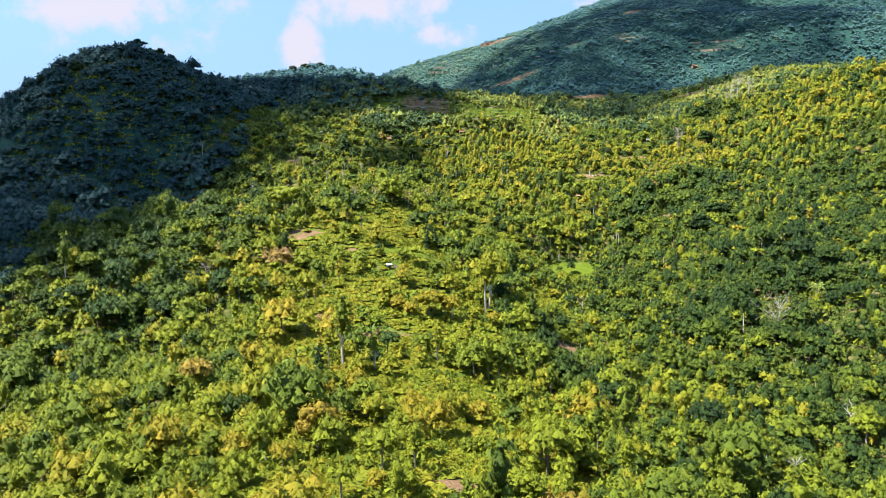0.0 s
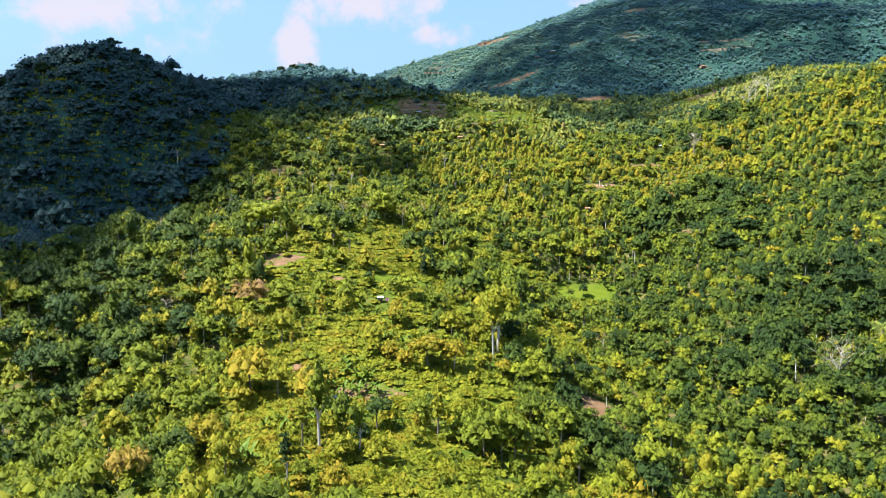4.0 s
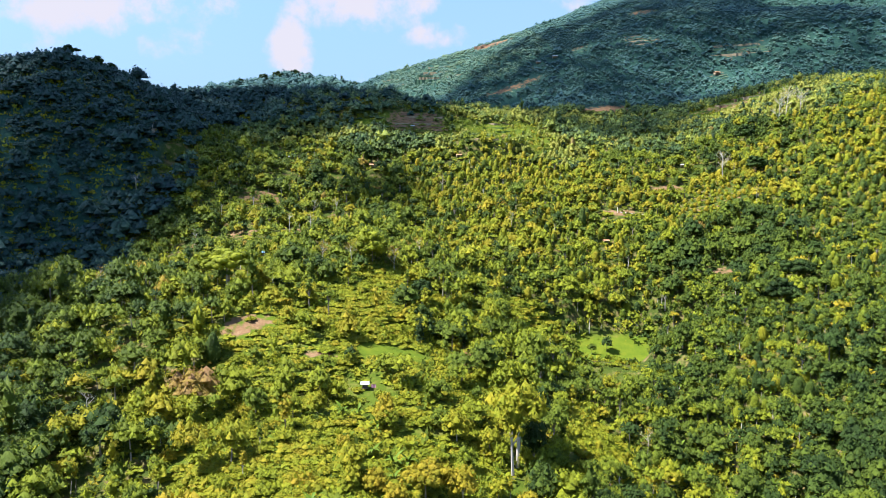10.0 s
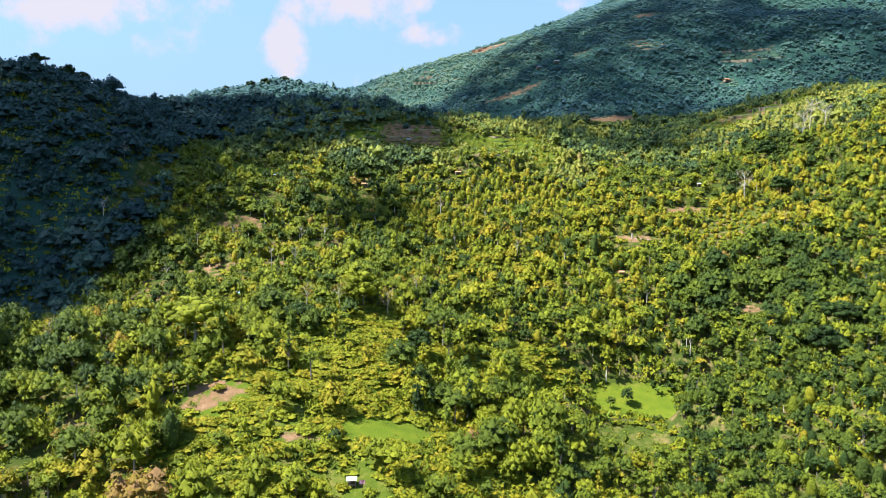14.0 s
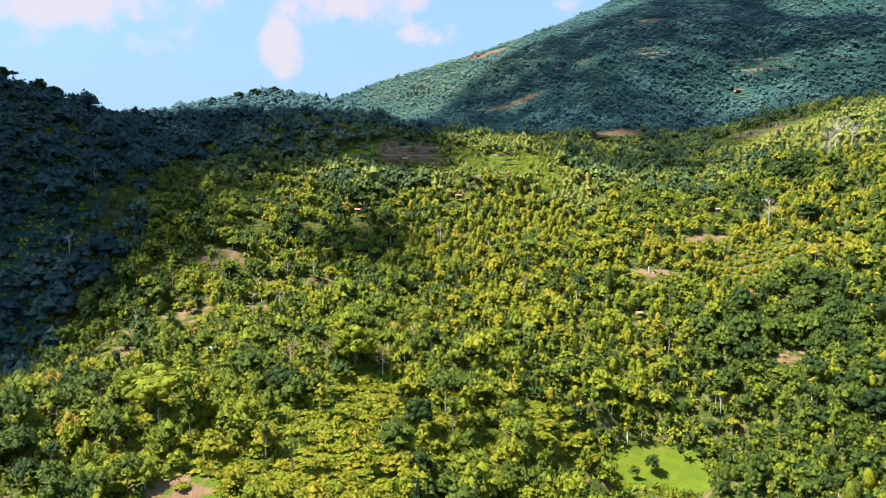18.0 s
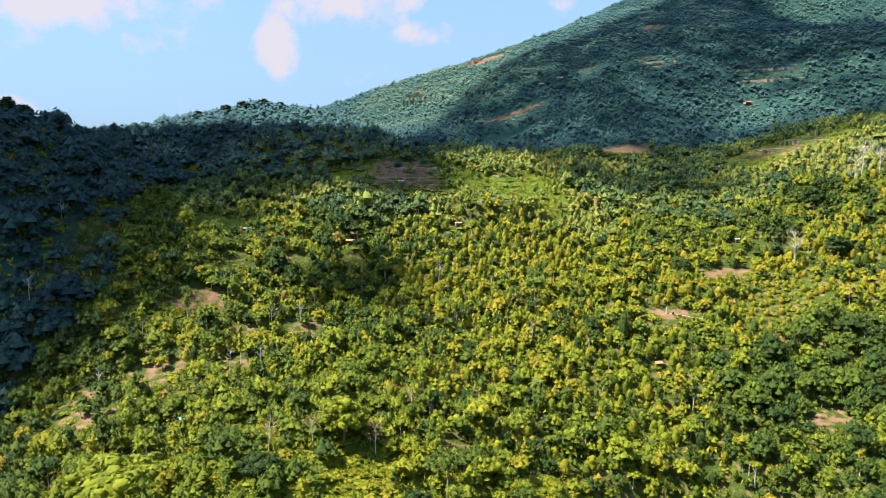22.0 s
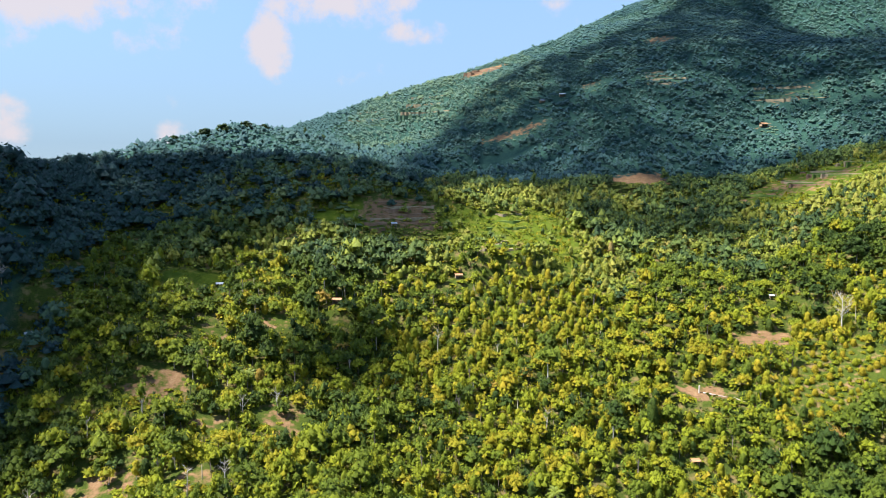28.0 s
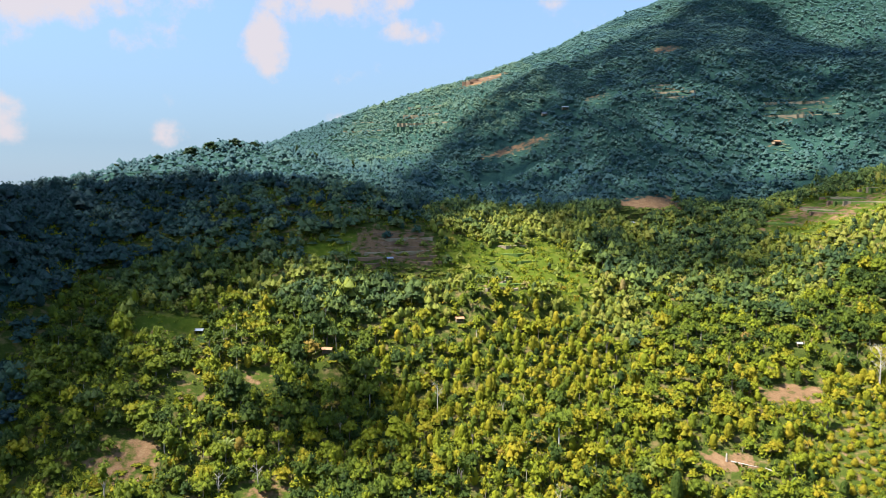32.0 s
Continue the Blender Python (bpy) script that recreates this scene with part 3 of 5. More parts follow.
# trees that stand out: east, north, kind, radius, crown height scale, trunk height, tint, label
LANDMARKS = [
    (-86, 372, "spread", 11, 8.5, 6, 0.55, "huge spreading yellow-green tree on the valley edge"),
    (-8, 343, "column", 3.0, 3.6, 1, 0.10, "dark green tree with a dense upright crown above a meadow"),
    (8, 349, "column", 2.6, 3.4, 1, 0.16, "dark green tree with a narrow upright crown"),
    (-74, 316, "cone", 3.4, 4.4, 0.4, 0.22, "dark green conical tree on the scrubby slope"),
    (9, 326, "round", 3.8, 4.0, 2, 0.93, "tree with orange-brown dying foliage"),
    (-31, 412, "round", 8.5, 7.5, 3, 0.56, "large bright green tree with a full rounded crown"),
    (-25, 133, "round", 5.0, 5.5, 2, 0.77, "yellow flowering tree with a full crown on the spur"),
    (-5, 252, "spread", 5.5, 5.0, 3.5, 0.74, "yellow-green tree with a wide crown over the scrub"),
    (150, 394, "round", 7.0, 6.5, 2, 0.06, "very dark green tree with a heavy crown"),
    (164, 408, "spread", 7.5, 6.5, 3, 0.12, "dark green broad tree with a layered crown"),
    (110, 398, "column", 3.6, 4.0, 6, 0.50, "tall slender tree with a pale green crown"),
    (122, 405, "column", 3.8, 4.2, 7, 0.46, "tall slender tree with a pale green crown"),
    (132, 390, "column", 3.4, 4.0, 6, 0.52, "tall slender tree with a pale green crown"),
    (78, 412, "round", 3.0, 3.6, 2, 0.14, "dark green tree standing in a bright meadow"),
    (70, 408, "round", 2.2, 2.6, 1, 0.30, "small green tree at the edge of a meadow"),
    (-268, 612, "round", 4.5, 4.0, 7, 0.05, "tall dark tree with a layered crown over the hill crest"),
    (-264, 616, "spread", 3.0, 2.8, 9, 0.05, "slender dark tree rising high over the hill crest"),
    (-258, 632, "round", 5.5, 6.0, 2, 0.05, "dark tree on the crest of the hill"),
    (-250, 640, "round", 4.5, 5.0, 2, 0.08, "dark tree on the crest of the hill"),
    (-230, 677, "column", 2.2, 2.6, 2, 0.1, "thin dark tree on the falling ridge line"),
    (-224, 796, "round", 4.5, 4.0, -1, 0.2, "rounded tree on the low ridge behind the hill"),
    (-198, 808, "round", 4.5, 4.0, -1, 0.15, "rounded tree on the low ridge behind the hill"),
    (-178, 822, "round", 6.5, 5.5, -2, 0.1, "dark rounded tree on top of the wooded knoll"),
    (-166, 836, "round", 7.0, 6.0, -2, 0.12, "dark rounded tree on top of the wooded knoll"),
    (-150, 845, "round", 6.5, 5.5, -1.5, 0.08, "dark spreading tree on top of the wooded knoll"),
    (-136, 849, "round", 5.5, 4.5, -1.5, 0.1, "dark rounded tree on top of the wooded knoll"),
    (-102, 858, "column", 2.4, 3.0, 1, 0.15, "thin tree on the ridge line"),
    (-88, 858, "round", 4.0, 3.6, 1, 0.12, "small spreading tree on the ridge line"),
    (-57, 875, "column", 3.0, 3.4, 1, 0.06, "dark upright tree on the saddle of the ridge"),
    (-293, 556, "round", 6.0, 6.0, 0, 0.05, "dark tree on the crest of the hill"),
    (-318, 551, "round", 5.0, 6.0, 0, 0.05, "dark tree on the crest of the hill"),
    (132, 552, "round", 3.2, 4.0, 3, 0.12, "dark green tree beside a bare soil patch"),
    (86, 506, "cone", 3.4, 5.0, 0.5, 0.24, "tall green conical tree above the clove garden"),
    (205, 540, "round", 6.5, 6.0, 2, 0.16, "dark green tree with a heavy rounded crown"),
    (218, 585, "round", 7.0, 7.0, 3, 0.14, "dark green tree with a heavy rounded crown"),
    (-8, 384, "round", 5.5, 5.5, 2, 0.2, "dark green tree with a rounded crown"),
    (-52, 388, "spread", 6.0, 5.0, 3, 0.18, "dark green tree with a layered crown"),
]
# bare trees: east, north, height, spread, sprays of dry leaves
BARE = [(185, 543, 20, 6.2, 60), (244, 590, 21, 6.4, 90), (252, 596, 23, 6.6, 60), (260, 592, 20, 6.2, 0), (128, 257, 14, 8, 150), (-138, 374, 14, 4, 90), (-52, 400, 11, 4, 160),
        (-21, 410, 11, 4, 170), (-40, 408, 10, 3.5, 120), (-127, 455, 9, 3, 0), (-77, 451, 12, 2.5, 0), (3, 551, 15, 3.5, 70), (43, 502, 12, 3, 60), (-67, 456, 12, 3, 0),
        (-174, 497, 12, 3.5, 0), (-180, 539, 11, 3.5, 0), (115, 187, 9, 3, 0), (88, 163, 8, 3, 0), (-102, 291, 9, 3.5, 0), (62, 300, 9, 3, 60), (190, 505, 10, 3, 40),
        (-10, 440, 10, 3.5, 120), (14, 452, 10, 3, 100), (-60, 505, 12, 3, 0), (-72, 500, 10, 3, 0)]
# banana groups: east, north, plants, spread
BANANAS = [(-45, 188, 7, 5), (-40, 214, 6, 4), (-30, 238, 6, 4), (80, 440, 7, 6), (84, 352, 6, 6), (73, 486, 6, 6), (-55, 529, 4, 5), (-24, 280, 5, 4), (113, 388, 6, 6), (110, 330, 6, 7),
           (135, 350, 5, 6), (101, 387, 5, 4), (100, 362, 7, 5), (90, 350, 6, 4), (101, 283, 7, 5), (88, 274, 6, 5), (-33, 243, 7, 4), (-24, 235, 6, 4), (-14, 263, 4, 4), (61, 247, 4, 4), (75, 300, 5, 6), (95, 310, 6, 6), (120, 300, 5, 7), (140, 320, 5, 6), (120, 370, 6, 6), (140, 375, 4, 6), (95, 330, 5, 6), (60, 395, 5, 6), (30, 430, 4, 6), (95, 420, 5, 6), (120, 440, 5, 7), (118, 505, 7, 5), (60, 470, 5, 6), (-90, 470, 4, 4)]
PALMS = [(-74, 516, 7), (147, 265, 8), (80, 516, 6), (158, 285, 7), (98, 470, 6), (40, 470, 6)]
# huts: east, north, width, depth, height, roof, turn
HUTS = [(-24, 303, 2.0, 1.8, 1.9, "white", 4), (-85, 424, 2.4, 2.2, 2.0, "blue", 35), (-167, 534, 3.6, 2.6, 2.2, "tin", 25), (-105, 592, 3.4, 2.6, 2.2, "white", 0),
        (-45, 578, 4.2, 2.8, 2.2, "tile", -6), (16, 605, 3.6, 2.6, 2.1, "tile", 8), (144, 739, 4.4, 3.0, 2.4, "white", 5), (-19, 648, 3.0, 2.4, 2.0, "tin", 12),
        (172, 580, 1.9, 1.8, 1.9, "white", -8), (96, 488, 2.8, 2.4, 2.0, "tile", 10), (312, 866, 6.0, 4.4, 2.8, "tile", 10), (157, 1007, 6.5, 4.5, 3.0, "white", 0), (136, 1013, 5.5, 4.0, 2.8, "tin", 12),
        (-30, 228, 2.2, 1.9, 1.9, "tin", 10)]
# terraces: east, north of the lowest, beds, length, step north, depth, rise, soils
TERRACES = [(280, 690, 8, 22, 5.0, 2.2, 0.5, ("pale", "crop", "soil", "crop")), (258, 692, 8, 20, 5.0, 2.2, 0.5, ("soil", "crop", "pale")), (302, 696, 6, 20, 5.0, 2.2, 0.5, ("crop", "pale")), (234, 698, 4, 20, 5, 2.6, 0.4, ("crop",)), (-14, 648, 7, 46, 4.2, 1.7, 0.5, ("soil", "soil", "pale")), (40, 618, 3, 22, 6, 1.8, 0.6, ("pale", "crop")),
            (50, 660, 5, 30, 7, 1.5, 0.6, ("crop", "crop", "pale")), (256, 955, 8, 38, 5.5, 2.2, 1.0, ("pale", "field")), (349, 893, 5, 66, 8, 2.6, 1.0, ("pale", "field", "field")),
            (98, 1246, 7, 52, 6, 3.4, 1.2, ("soil", "soil", "pale")), (20, 1120, 8, 100, 13, 3, 1.2, ("field", "pale", "field")), (-190, 752, 4, 60, 8, 3, 0.9, ("field",)),
            (-60, 1140, 7, 90, 14, 3, 1.2, ("field", "field", "pale")), (-30, 700, 4, 60, 7, 3.5, 0.8, ("crop", "pale"))]
singles = []


# ---- where the trees stand ----
def scatter(x0, x1, y0, y1, step):
    gx, gy = np.meshgrid(np.arange(x0, x1, step), np.arange(y0, y1, step))
    gx, gy = gx.ravel() + rng.uniform(-0.7, 0.7, gx.size) * step, gy.ravel() + rng.uniform(-0.7, 0.7, gy.size) * step
    return gx, gy


def tones(x, y):
    """Tint of a tree by its part of the hill: brighter on the bushy spur and in the clove gardens, deep green in the
    woods, darkened for shade on the left hill.
    """
    n = len(x)
    patchy = value_noise(x, y, 45, 8) + 0.6 * value_noise(x, y, 19, 62)
    t = 0.44 + 0.07 * patchy + rng.normal(0, 0.10, n) + 0.06 * np.clip((330 - y) / 60, 0, 1) * np.clip((60 - x) / 40, 0, 1)
    t = np.where(rng.random(n) < garden(x, y), 0.64 - 0.05 * np.clip((x - 50) / 40, 0, 1) * np.clip((540 - y) / 60, 0, 1) + rng.normal(0, 0.07, n), t)
    # west: dark trees, and the cloud shade's soft edge put into the tint
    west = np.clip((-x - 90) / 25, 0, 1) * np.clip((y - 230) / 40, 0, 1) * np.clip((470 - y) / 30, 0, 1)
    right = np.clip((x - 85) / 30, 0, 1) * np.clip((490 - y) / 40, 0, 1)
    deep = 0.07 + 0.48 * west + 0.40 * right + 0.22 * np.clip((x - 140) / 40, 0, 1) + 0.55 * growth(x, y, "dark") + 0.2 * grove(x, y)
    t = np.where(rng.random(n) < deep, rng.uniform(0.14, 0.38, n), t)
    t = np.where(rng.random(n) < growth(x, y, "lime"), 0.61 + rng.normal(0, 0.04, n), t)
    east = np.clip((x - 40) / 60, 0, 1) * np.clip((600 - y) / 60, 0, 1)
    t = t + 0.02 * east - 0.07 * east * np.clip((430 - y) / 60, 0, 1)
    t = np.where(rng.random(n) < 0.24 * east * np.clip((500 - y) / 80, 0, 1), rng.uniform(0.14, 0.34, n), t)
    t = np.minimum(t, 0.68 + 0.10 * rng.random(n))
    t = np.where(rng.random(n) < 0.005, rng.uniform(0.80, 0.90, n), t)
    t = np.where(t < 0.8, np.minimum(t + 0.08 * spur(x, y), 0.69), t)
    # mountain: even tints, the low contrast of haze; lighter on the left flank
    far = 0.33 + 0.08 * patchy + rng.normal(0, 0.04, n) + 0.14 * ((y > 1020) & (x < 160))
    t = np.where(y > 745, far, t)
    # left hill held to dark tints, its shade put into the colour
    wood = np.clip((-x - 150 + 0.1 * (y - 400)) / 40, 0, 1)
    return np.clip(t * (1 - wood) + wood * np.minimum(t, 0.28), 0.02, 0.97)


def grove(x, y):
    """Groves of older, darker trees among the gardens."""
    return (value_noise(x, y, 24, 51) + 0.5 * value_noise(x, y, 11, 52) > 0.42) & (y > 395)


def garden(x, y):
    """Share of clove trees."""
    g = np.clip((y - 400 + 0.35 * x) / 80, 0, 1) * np.clip((760 - y) / 60, 0, 1) * np.clip((x + 190) / 60, 0, 1)
    g = np.maximum(g, 0.7 * np.clip((x - 50) / 40, 0, 1) * np.clip((y - 180) / 60, 0, 1) * np.clip((760 - y) / 60, 0, 1))
    g = np.maximum(g, growth(x, y, "clove")) * (1 - 0.8 * growth(x, y, "dark"))
    return g * np.clip(0.6 + 0.85 * value_noise(x, y, 42, 9) + 0.3 * value_noise(x, y, 17, 10), 0.06, 0.97)


def spur(x, y):
    """Share of low creepers and scrub: the sunny spur in front, with few trees."""
    mid, half = -8 - 0.09 * (y - 100), 52 + 0.06 * (y - 150)
    ridge = np.exp(-np.abs((x - mid) / half) ** 4) * np.clip((430 - y) / 50, 0, 1)
    ridge = ridge * np.clip(0.5 + 0.4 * value_noise(x, y, 30, 12), 0.15, 0.85)
    return np.clip(np.maximum(ridge, 0.92 * growth(x, y, "lime")) * (1 - 0.8 * growth(x, y, "dark")), 0, 0.94)


def view_gap(x, y):
    """True where growth is kept low towards the camera, so that the huts, the meadows and the bare plots show."""
    low = np.zeros(len(x), bool)
    for hx, hy, w, d, *_rest in HUTS:
        low |= (np.abs(x - hx * (0.985 if hy > 400 else 0.96)) < w * 0.5 + 3.5) & (y < hy + 2) & (y > hy - 15)
    for px, py, hl, hw, *_rest in PLOTS[:2]:
        low |= (np.abs(x - px - 0.28 * (y - py) * (px > 0)) < hl * 0.85) & (y < py) & (y > py - hw - (42 if px > 0 else 12))
    for px, py, hl, hw, _turn, bare, _pad in PLOTS:
        if bare > 0.48:
            low |= (np.abs(x - px) < hl) & (y < py) & (y > py - hw - (14 if py > 600 else 7))
    return low


def wedge(x, y, spare=25):
    return np.abs(x) < spare + 0.70 * (y + 10)


def in_sight(x, y):
    """False behind the hills, where the woods may be thin: tested along lines to three places on the camera's path."""
    z = height(x, y) + 9
    seen = np.zeros(len(x), bool)
    for px, py, pz in ((0, 0, 102), (-5, 150, 142), (-8, 278, 212)):
        clear = np.ones(len(x), bool)
        for t in np.linspace(0.12, 0.97, 26):
            clear &= height(px + (x - px) * t, py + (y - py) * t) < pz + (z - pz) * t + 2
        seen |= clear
    return seen


def grow(name, label, x, y, detail, r_lo, r_hi, leaves=None):
    keep = wedge(x, y) & (~open_ground(x, y) | ((rng.random(len(x)) < 0.32) & (meadow(x, y) < 0.9) & (x < 60) & (bareness(x, y) < 0.7)))
    keep &= rng.random(len(x)) > 0.88 * growth(x, y, "grass")
    keep &= in_sight(x, y) | (rng.random(len(x)) < 0.12)
    for lx, ly, _k, lr, *_rest in LANDMARKS:
        keep &= (x - lx) ** 2 + (y - ly) ** 2 > (0.8 * lr) ** 2
    x, y = x[keep], y[keep]
    z = height(x, y)
    n = len(x)
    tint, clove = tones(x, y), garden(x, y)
    u = rng.random(n)
    scrub = rng.random(n) < spur(x, y)
    clove = np.where(grove(x, y), clove * 0.45, clove)
    kind = np.where(u < clove * 0.72, 2, np.where(u < clove * 0.72 + (1 - clove * 0.72) * 0.62, 0, np.where(rng.random(n) < 0.5, 1, 3)))
    if leaves in (SHADED_WOOD_LEAVES, HAZED_MOUNTAIN_LEAVES):
        kind = np.where(kind == 1, 0, kind)
    kind = np.where(scrub | view_gap(x, y), 4, kind)
    r = rng.uniform(r_lo * 0.75, r_hi, n) * np.where(rng.random(n) < 0.12, rng.uniform(1.2, 1.7, n), 1)
    r = np.where((rng.random(n) < growth(x, y, "dark")) & (kind != 2) & (y < 745), r * 1.3, r)
    r = np.where(kind == 2, np.minimum(r, rng.uniform(1.5, 2.6, n)), r)
    r = np.where(kind == 3, r * 0.62, r)
    r = np.where(kind == 4, rng.uniform(2.2, 4.4, n), r)
    r = np.where(view_gap(x, y), r * 0.7, r)
    tint = np.where(kind == 4, 0.61 + rng.normal(0, 0.045, n), tint)
    lift = np.where(kind == 0, r * rng.uniform(0.0, 0.45, n), np.where(kind == 1, r * rng.uniform(0.4, 1.3, n), np.where(kind == 3, r * rng.uniform(0.6, 2.2, n), rng.uniform(0.2, 1.6, n))))
    lift = np.where(kind == 4, 0, lift * (0.45 if leaves else 1.0))
    tall = np.where(kind == 4, r * rng.uniform(0.5, 1.1, n), np.where(kind == 2, r * rng.uniform(0.8, 1.2, n), r * rng.uniform(0.95, 1.45, n)))
    # crowns set low, to soften the contrast as haze would
    if leaves in (SHADED_WOOD_LEAVES, HAZED_MOUNTAIN_LEAVES):
        lift, tall = lift * 0.2, tall * 0.85
    turn = rng.uniform(0, 6.283, n)
    # those in the stretch that is passed nearest stand as trees of their own
    own = ((np.abs(x + 5) < 52) & (y > 100) & (y < 290)) | ((kind == 2) & (x > 62) & (x < 140) & (y > 290) & (y < 400))
    own &= (kind != 4) | (y < 215)
    if detail != "mid":
        own[:] = False
    for i in np.flatnonzero(own):
        singles.append((x[i], y[i], z[i], KINDS[kind[i]], r[i], tall[i], lift[i], tint[i], turn[i]))
    pieces = []
    steps = {"mid": ((0, 2.5, "far"), (2.5, 4.3, "mid"), (4.3, 99, "fine")), "far": ((0, 3.0, "far"), (3.0, 99, "far" if leaves else "mid"))}.get(detail, ((0, 99, detail),))
    for (k, kd), (small, large, form) in itertools.product(enumerate(KINDS), steps):
        m = (kind == k) & ~own & (r >= small) & (r < large)
        if m.any():
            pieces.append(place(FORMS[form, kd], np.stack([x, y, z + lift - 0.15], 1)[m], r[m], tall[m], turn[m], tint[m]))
    v, f, t = join(pieces)
    tagged(new(name, soup(name, v, f, leaves or LEAVES, [("tint", t)], True)), label, "trees", kind="stuff")
    m = (lift > 1.0) & ~own & (rng.random(n) < 0.6)
    foot = np.stack([x, y, z - 0.6], 1)[m]
    top = foot + np.stack([rng.normal(0, 0.25, m.sum()), rng.normal(0, 0.25, m.sum()), lift[m] + r[m] * 0.7], 1)
    sv, sf = stems(foot, top, np.clip(r[m] * 0.07, 0.15, 0.36))
    tagged(new(name + "_trunks", soup(name + "_trunks", sv, sf, TRUNKS)), "grey-brown slender trunks under the tree crowns", "tree trunks", kind="stuff")


def in_woods(x, y):
    """The forest on the left hill, its shaded foot and the ridges behind, where the leaves tinted for shade and haze
    are used.
    """
    return (x < 6 + 10 * value_noise(x, y, 40, 34)) & (y > 662 + 0.12 * x + 12 * value_noise(x, y, 40, 35)) | (x < np.where(y < 420, -185, -150) + 18 * value_noise(x, y, 40, 31)) & (y > 250) | (y > 770 + 25 * value_noise(x, y, 60, 32))


x, y = scatter(-330, 330, 88, 410, 5.1)
w = in_woods(x, y)
right = (x > 42 + 12 * value_noise(x, y, 40, 33)) & (y > 150)
grow("near_woods", "mixed broadleaf trees and scrub on the near slope", x[~w & ~right], y[~w & ~right], "mid", 2.4, 4.5)
gx, gy = scatter(20, 330, 150, 410, 3.9)
right = gx > 42 + 12 * value_noise(gx, gy, 40, 33)
grow("clove_slope", "dense yellow-green clove trees mixed with dark broadleaf trees", gx[right], gy[right], "mid", 1.6, 3.2)
grow("valley_woods", "dense forest on the shaded valley side, tinted for shade and haze", x[w], y[w], "far", 2.8, 5.0, SHADED_WOOD_LEAVES)
x, y = scatter(-480, 520, 410, 770, 4.0)
w = in_woods(x, y)
w2 = y > 605 + 35 * value_noise(x, y, 25, 63)
grow("garden_woods", "yellow-green clove trees among darker broadleaf trees", x[~w & ~w2], y[~w & ~w2], "far", 1.8, 3.4)
grow("upper_garden_woods", "yellow-green clove trees on the upper slope", x[~w & w2], y[~w & w2], "thin", 1.8, 3.4, HAZED_UPPER_LEAVES)
x, y = x[w], y[w]
k = rng.random(len(x)) < 0.5
grow("hill_woods", "dense forest on the steep hill, tinted for shade and haze", x[k], y[k], "far", 2.8, 5.2, SHADED_WOOD_LEAVES)
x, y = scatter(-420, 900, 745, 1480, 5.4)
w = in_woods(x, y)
grow("mountain_woods", "trees covering the far mountain side, tinted blue for haze", x[w], y[w], "dot", 1.9, 3.5, HAZED_MOUNTAIN_LEAVES)


x, y = scatter(-110, 60, 90, 425, 2.7)
w = rng.random(len(x)) < spur(x, y) * 1.15 - 0.08
x, y = x[w], y[w]
w = ~open_ground(x, y)
x, y = x[w], y[w]
n = len(x)
t = np.clip(0.615 + 0.05 * value_noise(x, y, 22, 41) + rng.normal(0, 0.04, n), 0.3, 0.68)
v, f, t = place(FORMS["scrub", "low"], np.stack([x, y, height(x, y) - 0.1], 1), rng.uniform(1.9, 3.6, n), rng.uniform(1.0, 2.4, n), rng.uniform(0, 6.28, n), t)
tagged(new("scrub", soup("scrub", v, f, LEAVES, [("tint", t)], True)), "lime-green creepers and scrub covering the sunny spur", "scrub", kind="stuff")


def undergrowth():
    x, y = scatter(-300, 420, 90, 745, 4.0)
    keep = wedge(x, y) & ((bareness(x, y) < 0.35) | (rng.random(len(x)) < 0.35)) & (rng.random(len(x)) > np.where(meadow(x, y) > 0.9, 0.6, 0.2) * open_ground(x, y)) & (rng.random(len(x)) > 0.6 * spur(x, y))
    x, y = x[keep], y[keep]
    n = len(x)
    keep = rng.random(n) > 0.3 * (y > 560)
    x, y = x[keep], y[keep]
    n = len(x)
    small = np.where(open_ground(x, y), np.where(meadow(x, y) > 0.9, 0.3, 0.65), np.where(y < 430, 1.2, 1.3))
    tint = np.clip(0.52 + 0.12 * value_noise(x, y, 30, 21) + rng.normal(0, 0.08, n), 0.1, 0.8)
    v, f, t = place(FORMS["tuft", "low"], np.stack([x, y, height(x, y) - 0.1], 1), rng.uniform(1.5, 2.7, n) * small, rng.uniform(1.2, 3.4, n) * small, rng.uniform(0, 6.28, n), tint)
    tagged(new("undergrowth", soup("undergrowth", v, f, LEAVES, [("tint", t)])), "bright green scrub and creepers between the trees", "undergrowth", kind="stuff")


undergrowth()


# ---- clouds out of view that shade the left hill and the mountain ----
def inside(x, y, outline):
    """True within the closed outline."""
    hit = np.zeros(len(x), bool)
    for (ax, ay), (bx, by) in zip(outline, outline[1:] + outline[:1]):
        if ay != by:
            hit ^= ((ay > y) != (by > y)) & (x < (bx - ax) * (y - ay) / (by - ay) + ax)
    return hit


def shade_cloud(x, y, size, r):
    """Puffs of a ragged cumulus, high above the ground that it shades."""
    z = height(x, y)
    up = (2600 - z) / to_sun.z
    px, py = x + to_sun.x * up, y + to_sun.y * up
    n = len(x)
    w = ICO_V[None] * (size * r.uniform(0.75, 1.25, n))[:, None, None] * r.uniform(0.85, 1.15, (n, 12, 1))
    w = w * np.array([1.0, 1.0, 0.75]) + np.stack([px, py, r.uniform(2600, 2625, n)], 1)[:, None, :]
    f = (ICO_F[None] + (np.arange(n) * 12)[:, None, None]).reshape(-1, 3)
    return w.reshape(-1, 3), f


